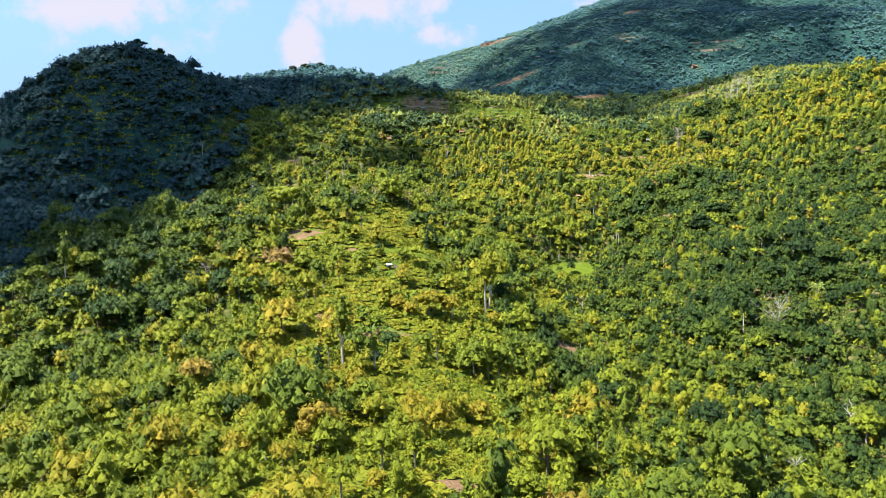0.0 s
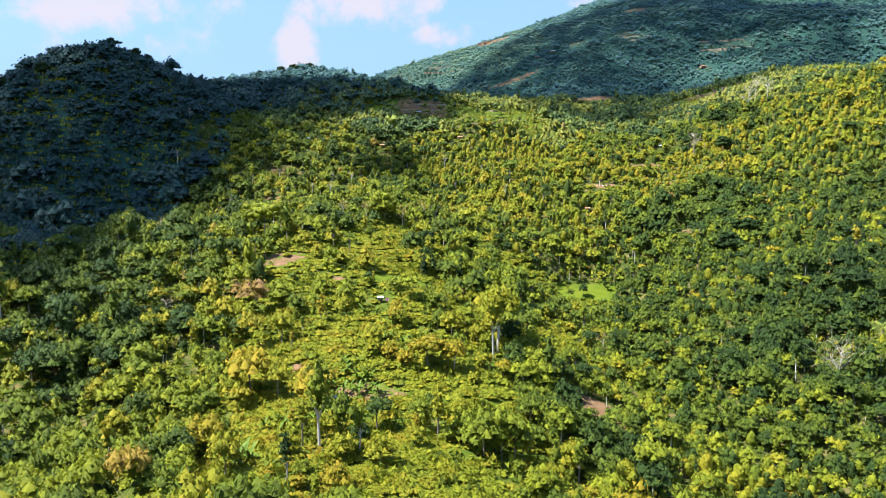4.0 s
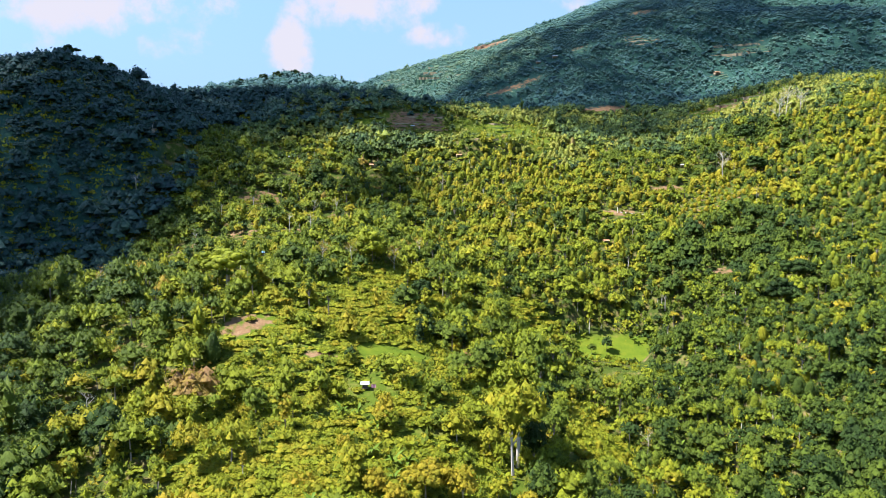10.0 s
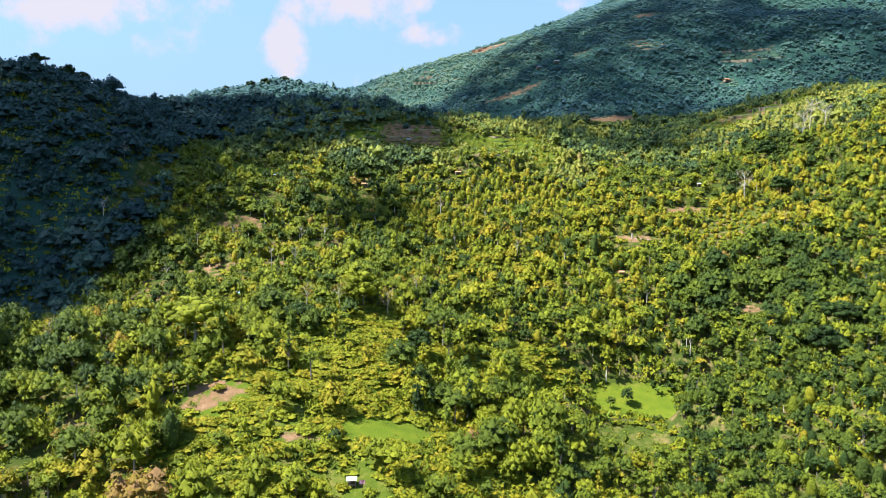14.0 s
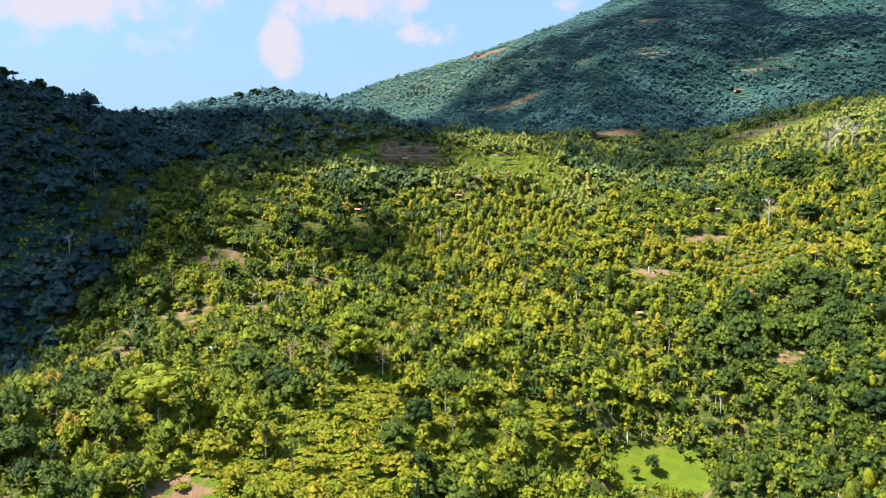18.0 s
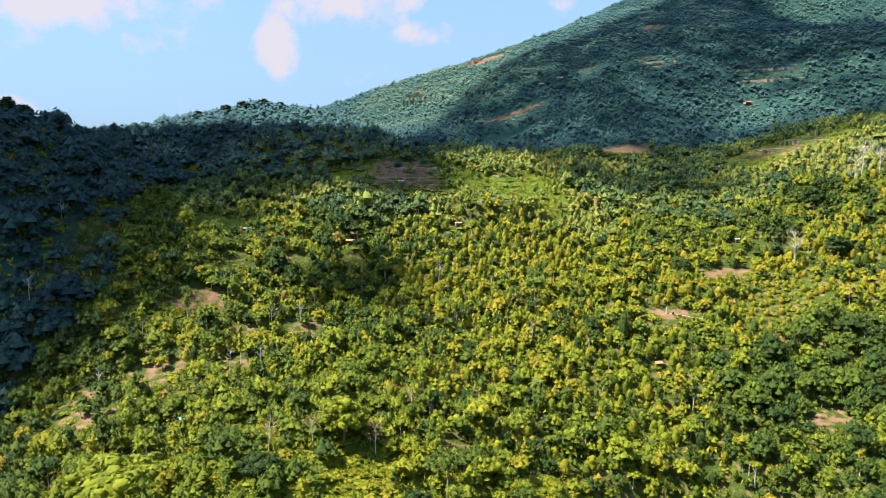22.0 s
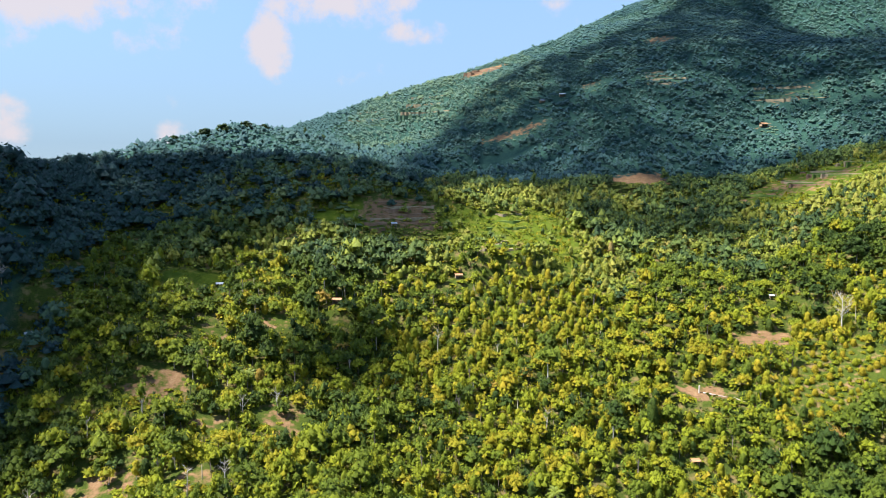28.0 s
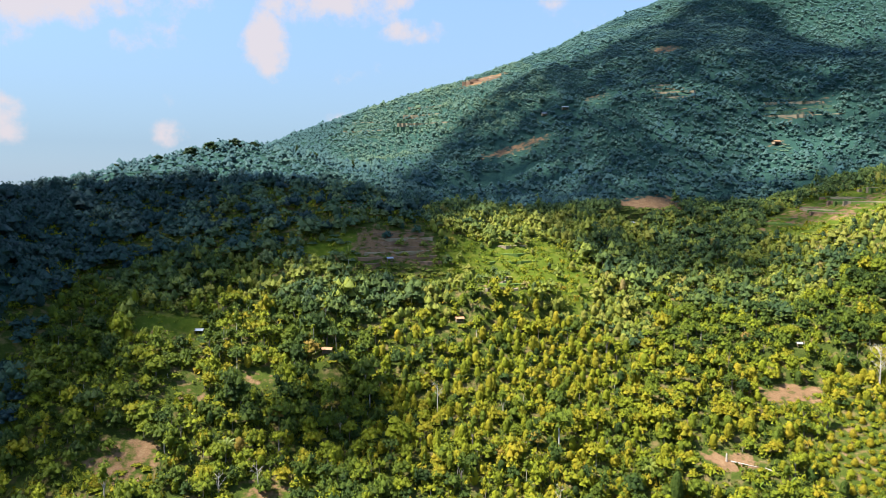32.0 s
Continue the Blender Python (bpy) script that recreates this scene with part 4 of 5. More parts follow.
# outlines of the ground in the clouds' shade, and how closed each cloud is
SHADES = [
    (0.85, [(-560, 250), (-172, 275), (-150, 330), (-166, 400), (-160, 448), (-146, 466), (-138, 482), (-128, 500), (-126, 525), (-130, 555), (-122, 590), (-104, 618), (-76, 645), (-40, 630), (2, 634), (12, 668),
           (6, 715), (-39, 722), (-74, 758), (-108, 769), (-165, 760), (-233, 757), (-330, 745), (-560, 700)]),
    # left thin, so that sun leaks in and lifts the shade as haze would
    (0.62, [(-39, 715), (-22, 936), (13, 1027), (70, 1142), (121, 1177), (191, 1180), (281, 1210), (400, 1351), (445, 1400), (565, 1350), (526, 1235), (570, 1199), (643, 1214), (670, 980), (480, 860), (412, 877),
           (383, 896), (329, 925), (304, 944), (245, 1000), (210, 930), (203, 821), (256, 797), (218, 720), (176, 739), (137, 769), (57, 725), (5, 715)]),
    (0.5, [(91, 672), (130, 645), (190, 640), (215, 690), (308, 675), (420, 760), (480, 860), (377, 824), (267, 809), (256, 797), (218, 720), (176, 739), (137, 769), (57, 725)]),
    (1.0, [(-64, 528), (-40, 518), (-16, 532), (-10, 552), (-32, 564), (-58, 558)]),
    (0.5, [(245, 1000), (304, 944), (329, 925), (383, 896), (412, 877), (480, 860), (377, 824), (308, 882), (267, 809), (203, 821), (210, 930)]),
]
puffs = []
for k, (closed, outline) in enumerate(SHADES):
    r = np.random.default_rng(40 + k)
    step = 7.0 if k == 3 else 9.0
    gx, gy = np.meshgrid(np.arange(-560, 680, step), np.arange(240, 1420, step))
    gx, gy = gx.ravel() + r.normal(0, step * 0.4, gx.size), gy.ravel() + r.normal(0, step * 0.4, gx.size)
    keep = inside(gx, gy, outline) & (r.random(len(gx)) < closed)
    gx, gy = gx[keep], gy[keep]
    puffs.append(shade_cloud(gx, gy, step * (1.0, 1.0, 0.9, 1.0, 0.8)[k], r))
v = np.concatenate([p[0] for p in puffs])
f = np.concatenate([p[1] + sum(len(q[0]) for q in puffs[:k]) for k, p in enumerate(puffs)])
tagged(new("clouds", soup("clouds", v, f, CLOUD, (), True)), "white cumulus clouds out of view that shade the hills", "clouds", kind="stuff")


# ---- single trees, one by one ----
def part(name, me, parent, label="", m=None):
    ob = new(name, me)
    ob.parent = parent
    if m is not None:
        ob.matrix_local = m
    if label:
        ob["label"] = label
    return ob


def root(name, x, y, z, turn=0.0):
    ob = new(name)
    ob.empty_display_size = 0.5
    ob.matrix_world = pose(x, y, z, 0, 0, turn)
    return ob


def tube(points, radii, sides=6):
    """A bent, tapering tube through the points, closed at its end."""
    pts = np.array(points, float)
    vs, fs = [], []
    for i, p in enumerate(pts):
        d = pts[min(i + 1, len(pts) - 1)] - pts[max(i - 1, 0)]
        d = d / (np.linalg.norm(d) + 1e-9)
        a = np.cross(d, (0.3, 0.9, 0.2))
        a /= np.linalg.norm(a)
        b = np.cross(d, a)
        for k in range(sides):
            t = 6.2832 * k / sides
            vs.append(p + radii[i] * (a * math.cos(t) + b * math.sin(t)))
    for i in range(len(pts) - 1):
        for k in range(sides):
            k2 = (k + 1) % sides
            fs.append((i * sides + k, i * sides + k2, (i + 1) * sides + k2))
            fs.append((i * sides + k, (i + 1) * sides + k2, (i + 1) * sides + k))
    last = (len(pts) - 1) * sides
    for k in range(1, sides - 1):
        fs.append((last, last + k, last + k + 1))
    return np.array(vs), np.array(fs)


def merge(pieces):
    base, vs, fs = 0, [], []
    for v, f in pieces:
        vs.append(v), fs.append(f + base)
        base += len(v)
    return np.concatenate(vs), np.concatenate(fs)


FORMS["grand", "round"] = [crown("round", 34, 24, 0.12, "ico") for _ in range(3)]
FORMS["grand", "spread"] = [crown("spread", 34, 24, 0.12, "ico") for _ in range(3)]
MESHES = {}


def crown_mesh(detail, kind, k, tone):
    key = (detail, kind, k, tone)
    if key not in MESHES:
        v, f = FORMS[detail, kind][k]
        MESHES[key] = soup("crown", v, f, LEAVES, [("tint", np.full(len(v), tone))], True)
    return MESHES[key]


def trunk_mesh(k):
    """A trunk one metre high that forks into three limbs."""
    key = ("trunk", k)
    if key not in MESHES:
        r = np.random.default_rng(70 + k)
        bend = r.normal(0, 0.05, 2)
        pieces = [tube([(0, 0, 0), (bend[0], bend[1], 0.45), (bend[0] * 1.4, bend[1] * 1.4, 0.75), (bend[0], bend[1], 1.0)], [0.06, 0.045, 0.035, 0.015])]
        for j in range(3):
            a = j * 2.1 + r.uniform(0, 0.8)
            pieces.append(tube([(bend[0], bend[1], 0.55 + 0.07 * j), (bend[0] + 0.14 * math.cos(a), bend[1] + 0.14 * math.sin(a), 0.8),
                                (bend[0] + 0.28 * math.cos(a), bend[1] + 0.28 * math.sin(a), 1.0)], [0.03, 0.02, 0.008], 4))
        v, f = merge(pieces)
        MESHES[key] = soup("trunk", v, f, PALE_BARK if k % 3 == 0 else BARK)
    return MESHES[key]


NAMES = {"round": ("broadleaf_tree", "tree"), "spread": ("broadleaf_tree", "tree"), "column": ("slender_tree", "tree"), "cone": ("clove_tree", "tree"), "low": ("bush", "bush")}


def tone_word(t):
    return "dark green" if t < 0.3 else "green" if t < 0.5 else "bright green" if t < 0.65 else "yellow-green" if t < 0.82 else "rust-brown"


SHAPE = {"round": "rounded full crown", "spread": "wide layered crown", "column": "narrow upright crown", "cone": "dense conical crown", "low": "low spreading"}
tree_count = {}


def single_tree(x, y, z, kind, r, tall, lift, tint, turn, detail="fine", group=True, label=""):
    tone = round(round(tint / 0.08) * 0.08, 2)
    k = int(rng.integers(0, len(FORMS[detail, kind])))
    me = crown_mesh(detail, kind, k, tone)
    name, cat = NAMES[kind]
    if kind == "low":
        ob = new(name, me)
        ob.matrix_world = pose(x, y, z - 0.15, 0, 0, math.degrees(turn)) @ Matrix.Diagonal((r, r, tall, 1))
        tagged(ob, f"{tone_word(tone)} bush spreading over the open slope", cat, "bushes on the spur")
        return ob
    ob = root(name, x, y, z - 0.3, math.degrees(turn))
    height_of_trunk = lift + tall * 0.9
    part("trunk", trunk_mesh(int(rng.integers(0, 6))), ob, "", Matrix.Diagonal((height_of_trunk * 0.55, height_of_trunk * 0.55, height_of_trunk, 1)))
    part("crown", me, ob, "", Matrix.Translation((0, 0, lift)) @ Matrix.Diagonal((r, r, tall, 1)))
    tagged(ob, label or f"{tone_word(tone)} {'clove tree' if kind == 'cone' else 'tree'} with a {SHAPE[kind]} on the hillside", cat,
           "trees on the near slope" if group else "")
    return ob


for args in singles:
    single_tree(*args)

for x, y, kind, r, tall, lift, tint, label in LANDMARKS:
    big = "grand" if r > 4 and kind in ("round", "spread") else "fine"
    single_tree(x, y, h1(x, y), kind, r, tall, lift, tint, rng.uniform(0, 6), big, False, label)


# slender trees that stand over the gardens on pale bare trunks
placed = 0
while placed < 170:
    x, y = rng.uniform(-125, 215), rng.uniform(300, 610)
    p, q = np.array([x]), np.array([y])
    if open_ground(p, q)[0] or view_gap(p, q)[0] or rng.random() < 0.8 * spur(p, q)[0] or not wedge(p, q)[0]:
        continue
    r = rng.uniform(1.7, 3.0)
    single_tree(x, y, h1(x, y), "column" if placed % 3 else "spread", r, r * rng.uniform(0.8, 1.2), rng.uniform(3.0, 7.0), float(np.clip(rng.normal(0.42, 0.12), 0.15, 0.7)), rng.uniform(0, 6.28), "mid", True)
    placed += 1


# young clove trees in rows in the cleared garden
def young_garden():
    made = 0
    for i in range(-8, 9):
        for j in range(-6, 7):
            x, y = 170 + i * 3.3 + rng.normal(0, 0.6), 522 + j * 3.2 + 0.25 * i + rng.normal(0, 0.6)
            if plot_distance(np.array([x]), np.array([y]), GARDEN)[0] > 1.0 or rng.random() < 0.12:
                continue
            r = rng.uniform(1.0, 1.9)
            ob = new("young_clove_tree", crown_mesh("mid", "cone" if made % 2 else "low", made % 7, (0.56, 0.60, 0.66, 0.72)[made % 4]))
            ob.matrix_world = pose(x, y, h1(x, y) - 0.1, 0, 0, rng.uniform(0, 360)) @ Matrix.Diagonal((r, r, r * (0.8 if made % 2 else 1.6), 1))
            tagged(ob, "young yellow-green clove tree in a cleared garden row", "tree", "young clove trees in the garden")
            made += 1


young_garden()


# ---- bare and nearly bare trees ----
def bare_tree(x, y, tall, spread, leafy, seed, label):
    r = np.random.default_rng(seed)
    ob = root("bare_tree", x, y, h1(x, y) - 0.5, r.uniform(0, 360))
    lean = r.normal(0, 0.03, 2) * tall
    line = [(0, 0, 0), (lean[0] * 0.3, lean[1] * 0.3, tall * 0.35), (lean[0], lean[1], tall * 0.7), (lean[0] * 1.3, lean[1] * 1.3, tall)]
    w = 0.011 * tall + 0.06
    v, f = tube(line, [w, w * 0.8, w * 0.5, w * 0.12], 7)
    part("trunk", soup("trunk", v, f, PALE_BARK), ob)
    tips = []
    full = spread > 6
    for k in range(13 if full else 7):
        t = r.uniform(0.3 if full else 0.45, 0.95)
        p = np.array((lean[0] * t, lean[1] * t, tall * t))
        a = k * 2.4 + r.uniform(-0.4, 0.4)
        reach = spread * r.uniform(0.6, 1.1) * (1.25 - 0.6 * t)
        q = p + np.array((math.cos(a) * reach * 0.5, math.sin(a) * reach * 0.5, reach * 0.5))
        e = p + np.array((math.cos(a) * reach, math.sin(a) * reach, reach * r.uniform(0.75, 1.1)))
        v, f = tube([p, q, e], [w * (0.3 if full else 0.42), w * (0.18 if full else 0.28), w * 0.07], 5)
        limb = part("limb", soup("limb", v, f, PALE_BARK), ob)
        tips.append(e)
        for j in range(11 if full else 5):
            s = p + (e - p) * r.uniform(0.35, 0.95)
            d = s + r.normal(0, 1, 3) * reach * 0.32 + np.array((0, 0, reach * 0.22))
            v, f = tube([s, (s + d) / 2 + r.normal(0, 0.1, 3), d], [w * 0.13, w * 0.09, w * 0.04], 3)
            part("twig", soup("twig", v, f, PALE_BARK), limb)
            tips.append(d)
    if leafy:
        tips = np.array(tips)
        pick = tips[r.integers(0, len(tips), leafy)] + r.normal(0, 0.55, (leafy, 3))
        nrm = r.normal(size=(leafy, 3)) + np.array((0, 0, 0.6))
        nrm /= np.linalg.norm(nrm, axis=1, keepdims=True)
        v, f = sprays(pick, nrm, 0.55)
        part("crown", soup("crown", v, f, LEAVES, [("tint", np.full(len(v), r.choice([0.84, 0.88, 0.8])))]), ob, "thin dry yellow-brown leaves")
    tagged(ob, label, "bare tree", "bare trees on the slope")


for k, (x, y, tall, spread, leafy) in enumerate(BARE):
    bare_tree(x, y, tall, spread, leafy, 200 + k,
              "tall pale bare tree standing over the canopy" if tall > 15 else
              ("nearly leafless tree with thin dry brown leaves" if leafy else "small pale leafless tree among the green trees"))


# ---- bananas and palms ----
def leaf_strip(length, width, droop, up, segments=6):
    """An arching leaf with a fold along its rib, growing from the origin along +x."""
    vs, fs = [], []
    for i in range(segments + 1):
        t = i / segments
        x, z = length * t * (1 - 0.18 * droop * t), up * length * t - droop * length * t * t
        w = width * math.sin(math.pi * min(1, 0.12 + 0.9 * t)) ** 0.7
        vs += [(x, -w, z + w * 0.35), (x, 0, z), (x, w, z + w * 0.35)]
        if i:
            a = 3 * i
            fs += [(a - 3, a - 2, a + 1, a), (a - 2, a - 1, a + 2, a + 1)]
    return np.array(vs, float), np.array(fs)


BANANA_LEAF = simple("banana_leaf", (0.055, 0.095, 0.008), (0.135, 0.175, 0.012), 1.5, 0.6, 0.2)
BANANA_LEAF.node_tree.nodes["Principled BSDF"].inputs["Specular IOR Level"].default_value = 0.1
PALM_LEAF = simple("palm_leaf", (0.09, 0.13, 0.015), (0.24, 0.25, 0.03), 1.2, 0.45, 0.2)
banana_leaves = [soup("leaf", *leaf_strip(2.6, 0.36, d, u), BANANA_LEAF, [], True) for d, u in ((0.9, 1.0), (0.7, 0.6), (0.5, 1.3), (1.0, 0.7))]
banana_stem = soup("stem", *tube([(0, 0, 0), (0.03, 0, 0.8), (0.0, 0.04, 1.9)], [0.17, 0.14, 0.08], 6), PALM_LEAF)


def banana(x, y, size):
    ob = root("banana_plant", x, y, h1(x, y) - 0.15, rng.uniform(0, 360))
    part("stem", banana_stem, ob, "", Matrix.Diagonal((size, size, size, 1)))
    for k in range(7):
        m = Matrix.Translation((0, 0, size * (1.75 + 0.03 * k))) @ pose(0, 0, 0, 0, rng.uniform(-12, 6), k * 51.4 + rng.uniform(-14, 14)) @ Matrix.Scale(size * rng.uniform(0.8, 1.1), 4)
        part("leaf", banana_leaves[k % 4], ob, "", m)
    tagged(ob, "banana plant with broad arching bright green leaves", "banana plant", "banana plants in the clearings")


for cx, cy, n, wide in BANANAS:
    for k in range(n):
        banana(cx + rng.normal(0, wide), cy + rng.normal(0, wide * 0.8), rng.uniform(0.85, 1.25))


def frond(seed):
    r = np.random.default_rng(seed)
    v, f = tube([(0, 0, 0), (1.2, 0, 0.75), (2.6, 0, 0.7), (3.6, 0, -0.1)], [0.04, 0.035, 0.02, 0.008], 3)
    pieces = [(v, f)]
    for i in range(16):
        t = 0.15 + 0.85 * i / 15
        x = 3.6 * t
        z = 1.55 * t * (1.9 - 1.95 * t) * 0.75 if t < 1 else -0.1
        for s in (-1, 1):
            l = 0.85 * math.sin(math.pi * (0.15 + 0.8 * t)) + 0.1
            tip = np.array((x + 0.35 * l, s * l, z - 0.35 * l + r.normal(0, 0.05)))
            pieces.append((np.array([(x - 0.05, 0, z), (x + 0.12, 0, z), tip]), np.array([(0, 1, 2)])))
    return soup("frond", *merge(pieces), PALM_LEAF)


fronds = [frond(k) for k in range(3)]


def palm(x, y, tall):
    ob = root("palm_tree", x, y, h1(x, y) - 0.3, rng.uniform(0, 360))
    b = rng.normal(0, 0.05, 2) * tall
    part("trunk", soup("trunk", *tube([(0, 0, 0), (b[0] * 0.4, b[1] * 0.4, tall * 0.5), (b[0], b[1], tall)], [0.2, 0.15, 0.12], 7), BARK), ob)
    for k in range(13):
        part("frond", fronds[k % 3], ob, "", Matrix.Translation((b[0], b[1], tall)) @ pose(0, 0, 0, 0, rng.uniform(-30, 25), k * 27.7 + rng.uniform(-8, 8)))
    tagged(ob, "palm tree with a rosette of long yellow-green fronds", "palm", "palms among the clove trees")


for x, y, tall in PALMS:
    palm(x, y, tall)


# ---- field huts ----
TIN = simple("weathered_tin", (0.28, 0.29, 0.31), (0.48, 0.49, 0.51), 2.0, 0.45, 0.2, 0.02, 0.3)
WHITE_SHEET = simple("white_sheet", (0.34, 0.34, 0.34), (0.50, 0.50, 0.51), 1.0, 0.5, 0.15)
BLUE_SHEET = simple("blue_sheet", (0.10, 0.27, 0.50), (0.36, 0.52, 0.68), 0.9, 0.45, 0.2)
TILE = simple("clay_tile", (0.32, 0.14, 0.06), (0.48, 0.26, 0.13), 3.0, 0.85, 0.5)
PINK = simple("pink_cloth", (0.65, 0.25, 0.33), (0.80, 0.42, 0.48), 2.0, 0.8, 0.2)
BAMBOO = simple("woven_bamboo", (0.20, 0.14, 0.08), (0.40, 0.30, 0.18), 6.0, 0.85, 0.5)
TIMBER = simple("hut_timber", (0.12, 0.09, 0.06), (0.28, 0.21, 0.14), 5.0)
ROOFS = {"white": (WHITE_SHEET, "white plastic sheet"), "tin": (TIN, "grey tin"), "blue": (BLUE_SHEET, "blue and white sheet"), "tile": (TILE, "orange clay tile")}


def box(w, d, h, bevel=0.02):
    bm = bmesh.new()
    bmesh.ops.create_cube(bm, size=1.0)
    bmesh.ops.scale(bm, vec=(w, d, h), verts=bm.verts)
    if bevel:
        bmesh.ops.bevel(bm, geom=list(bm.edges), offset=bevel, segments=1, affect="EDGES")
    return bm


def bm_part(name, bm, mat, parent, m=None, label=""):
    me = bpy.data.meshes.new(name)
    bm.to_mesh(me)
    bm.free()
    me.materials.append(mat)
    return part(name, me, parent, label, m)


def hut(x, y, w, d, tall, roof, turn):
    mat, words = ROOFS[roof]
    ob = root("field_hut", x, y, h1(x, y), turn)
    bm_part("platform", box(w, d, 0.18), TIMBER, ob, Matrix.Translation((0, 0, 0.45)))
    for sx in (-1, 1):
        for sy in (-1, 1):
            bm_part("post", box(0.12, 0.12, tall + 0.6, 0.01), TIMBER, ob, Matrix.Translation((sx * (w / 2 - 0.1), sy * (d / 2 - 0.1), tall / 2 - 0.3)))
    for sx in (-1, 1):
        bm_part("wall_panel", box(0.05, d - 0.5, tall - 0.7), BAMBOO, ob, Matrix.Translation((sx * (w / 2 - 0.08), 0, 0.5 + (tall - 0.7) / 2)))
    bm_part("wall_panel", box(w - 0.5, 0.05, tall - 0.7), BAMBOO, ob, Matrix.Translation((0, d / 2 - 0.08, 0.5 + (tall - 0.7) / 2)))
    roof_part = bm_part("roof", box(w + 0.6, 0.1, 0.12, 0.01), TIMBER, ob, Matrix.Translation((0, 0, tall + d * 0.5 * math.tan(radians(24)) - 0.1)), words + " roof on a timber ridge beam")
    back = Matrix.Translation((0, 0, 0.1 - tall - d * 0.5 * math.tan(radians(24))))
    for s in (-1, 1):
        bm = box(w + 0.7, d * 0.5 / math.cos(radians(24)) + 0.45, 0.07, 0.015)
        m = Matrix.Translation((0, s * (d * 0.25 + 0.16), tall + d * 0.25 * math.tan(radians(24)) - 0.02)) @ pose(0, 0, 0, -s * 24)
        bm_part("roof_slope", bm, mat, roof_part, back @ m, words + " roof slope")
    bm_part("ridge_cap", box(w + 0.74, 0.3, 0.09, 0.02), mat, roof_part, back @ Matrix.Translation((0, 0, tall + d * 0.5 * math.tan(radians(24)) + 0.06)))
    tagged(ob, f"small bamboo field hut with a {words} roof", "hut", "field huts on the slope")


for h in HUTS:
    hut(*h)

# laundry beside the white hut
cloth_z = h1(-21.4, 302.6)
rack = root("drying_rack", -21.4, 302.6, cloth_z)
for s in (-0.8, 0.8):
    bm_part("pole", box(0.06, 0.06, 1.9, 0.01), TIMBER, rack, Matrix.Translation((s, 0, 0.85)))
bm_part("crossbar", box(1.8, 0.05, 0.05, 0.01), TIMBER, rack, Matrix.Translation((0, 0, 1.75)))
bm = bmesh.new()
bmesh.ops.create_grid(bm, x_segments=10, y_segments=6, size=0.5)
for v in bm.verts:
    v.co = Vector((v.co.x * 1.4, 0.05 * math.sin(v.co.x * 9) * (0.5 - v.co.y), 1.2 + v.co.y * 1.1))
solid = bmesh.ops.solidify(bm, geom=list(bm.faces), thickness=0.015)
bm_part("cloth", bm, PINK, rack, None, "pink cloth hung over the bar")
tagged(rack, "timber drying rack hung with a pink cloth beside a hut", "drying rack")

# felled pale trunk and stump in the clearing
FELLED = [(113, 521.5, 9.0, -24), (124, 517, 5.0, -38)]
for x, y, long, turn in FELLED:
    c, s = math.cos(radians(turn)), math.sin(radians(turn))
    pts = [(x + c * long * t, y + s * long * t, h1(x + c * long * t, y + s * long * t) + 0.22) for t in (0, 0.35, 0.7, 1.0)]
    v, f = tube(pts, [0.3, 0.26, 0.2, 0.12], 8)
    tagged(new("felled_trunk", soup("felled_trunk", v, f, PALE_BARK)), "pale felled tree trunk lying on bare soil", "log", "felled trunks in the clearing")
v, f = tube([(0, 0, -0.3), (0.02, 0, 1.0), (0.0, 0.05, 2.6), (0.05, 0.05, 3.2)], [0.42, 0.34, 0.3, 0.2], 8)
stump = new("tree_stump", soup("tree_stump", v, f, PALE_BARK))
stump.matrix_world = pose(111.5, 522, h1(111.5, 522))
tagged(stump, "tall pale broken stump in a bare clearing", "stump")


# ---- terraced beds ----
SOIL = simple("bare_soil", (0.13, 0.075, 0.042), (0.27, 0.165, 0.10), 0.8, 0.95, 0.6, 0.15)
PALE_SOIL = simple("dry_pale_soil", (0.20, 0.145, 0.08), (0.36, 0.28, 0.17), 0.6, 0.95, 0.6, 0.15)
FIELD = simple("upland_field", (0.045, 0.095, 0.055), (0.095, 0.145, 0.075), 0.5, 0.9, 0.7, 0.25)
CROP = simple("crop_green", (0.05, 0.10, 0.018), (0.15, 0.19, 0.03), 0.9, 0.9, 0.7, 0.25)


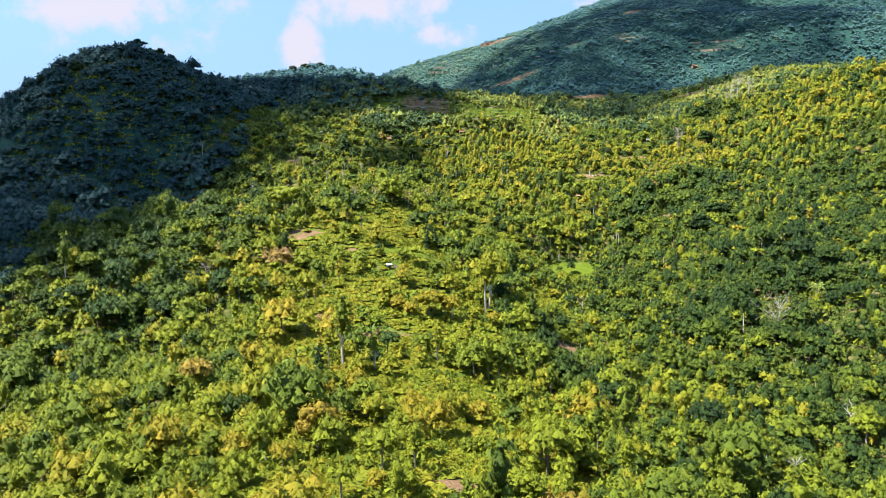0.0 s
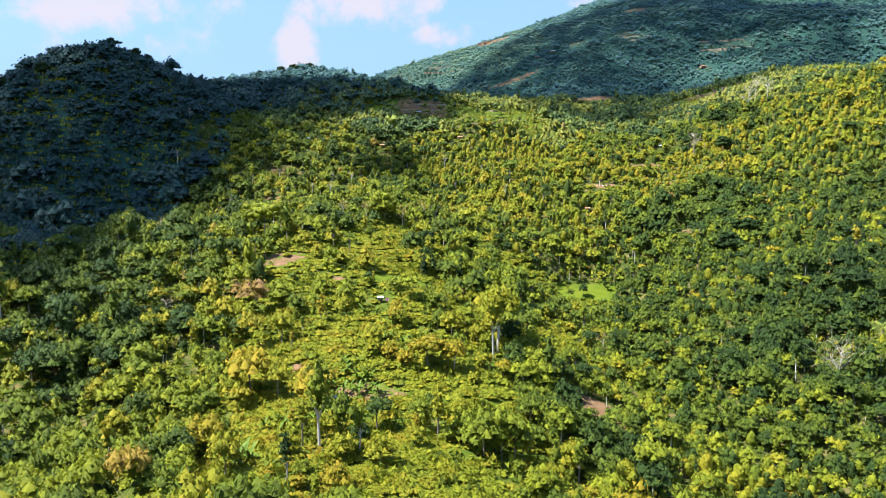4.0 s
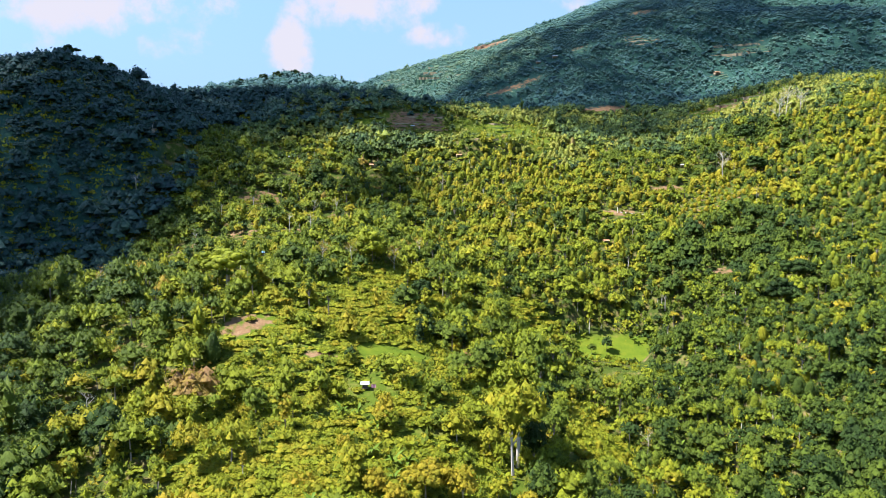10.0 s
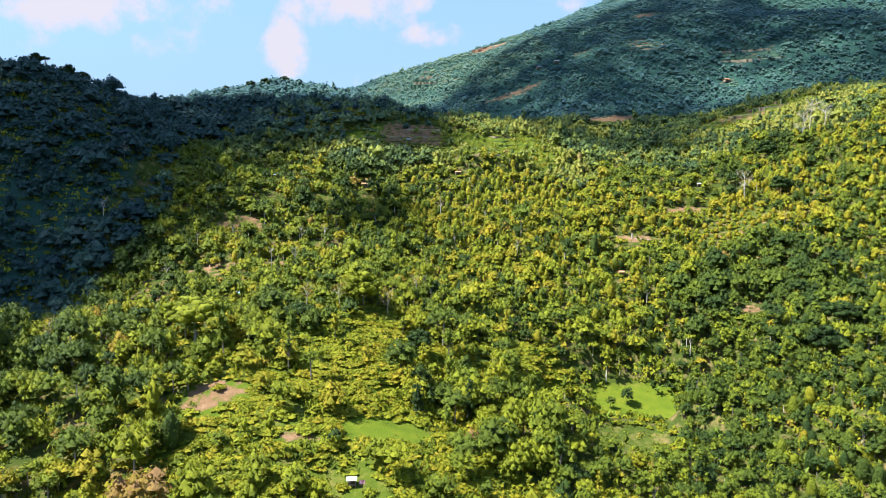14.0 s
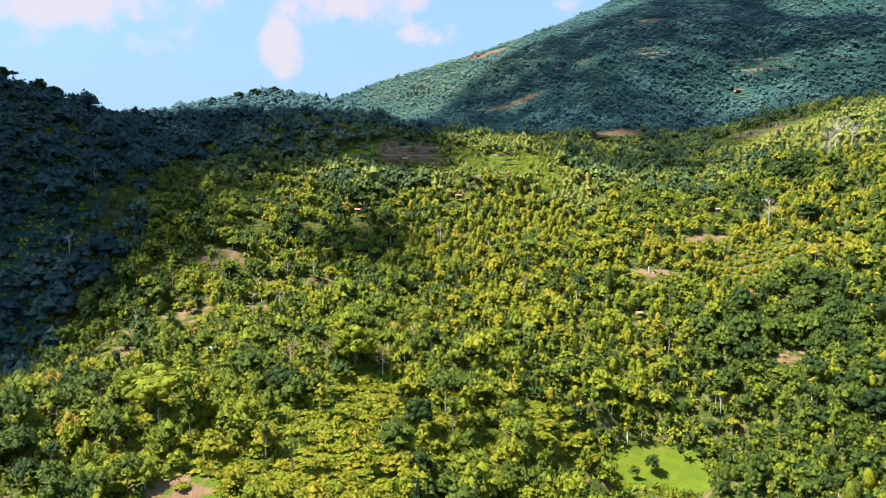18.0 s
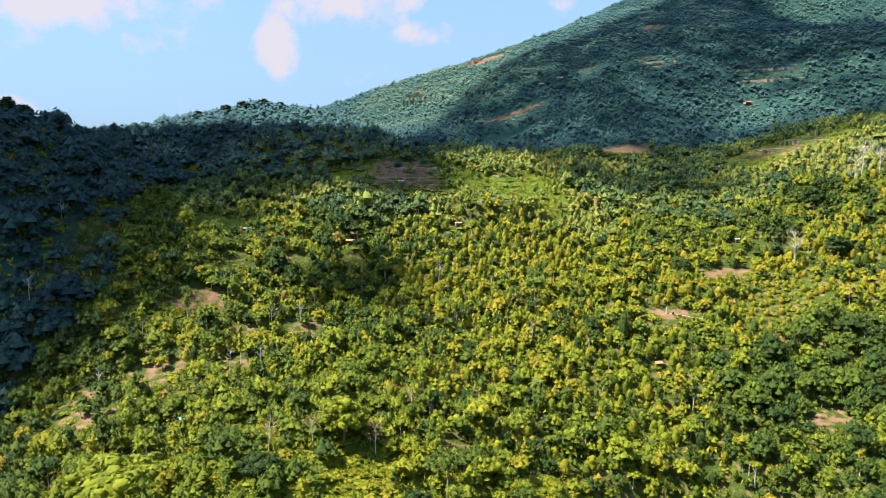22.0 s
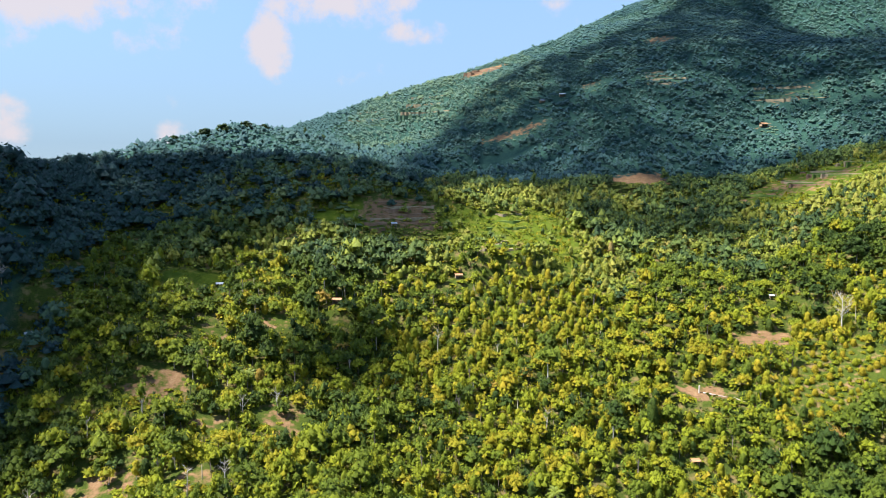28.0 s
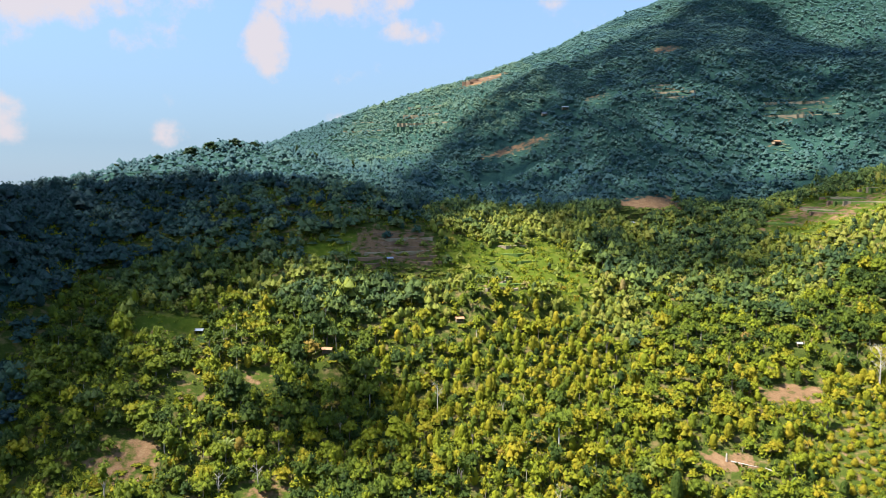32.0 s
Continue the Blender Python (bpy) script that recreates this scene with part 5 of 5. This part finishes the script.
def terrace(cx, cy, long, deep, rise, mat, label, seed):
    """One level bed that follows the slope's contour, with a bank in front."""
    r = np.random.default_rng(seed)
    n = max(8, int(long / 2.5))
    z0 = h1(cx, cy)
    t = np.linspace(0, 1, n + 1)
    x, y = cx + long * (t - 0.5), np.full(n + 1, float(cy))
    for _ in range(5):
        y = y + np.clip((z0 - height(x, y)) * 1.6, -4, 4)
    y = np.clip(y, cy - 14, cy + 14)
    w = deep * (0.7 + 0.3 * np.sin(math.pi * t)) * r.uniform(0.6, 1.25, n + 1)
    y = y + r.normal(0, 0.5, n + 1) + 1.5 * np.sin(t * 9 + seed)
    lo, hi = height(x, y - w * 0.5), height(x, y + w * 0.5)
    vs, fs = [], []
    for i in range(n + 1):
        top = z0 + rise + r.normal(0, 0.08)
        vs += [(x[i], y[i] - w[i] * 0.5 - 0.3, min(lo[i], top) - 1.2), (x[i], y[i] - w[i] * 0.5, top), (x[i], y[i] + w[i] * 0.5, top + 0.1), (x[i], y[i] + w[i] * 0.5 + 0.3, min(hi[i], top) - 1.0)]
    for i in range(n):
        a = 4 * i
        fs += [(a + k, a + 4 + k, a + 5 + k, a + 1 + k) for k in range(3)]
        fs.append((a + 3, a + 7, a + 4, a))
    fs += [(0, 1, 2, 3), (4 * n + 3, 4 * n + 2, 4 * n + 1, 4 * n)]
    ob = new("terrace_bed", soup("terrace_bed", np.array(vs), np.array(fs), mat))
    tagged(ob, label, "terrace", "terraced beds on the slopes")


SOILS = {"soil": (SOIL, "level terrace bed of bare red-brown soil"), "pale": (PALE_SOIL, "level terrace bed of dry pale soil"), "crop": (CROP, "level terrace bed planted with green crops"), "field": (FIELD, "level terrace bed on the mountain under green crops")}
for k, (cx, cy, beds, long, step, deep, rise, plan) in enumerate(TERRACES):
    for j in range(beds):
        mat, label = SOILS[plan[j % len(plan)]]
        terrace(cx + rng.normal(0, 2), cy + j * step, long * (1 - 0.45 * j / beds) * rng.uniform(0.85, 1.1), deep, rise, mat, label, 300 + 20 * k + j)
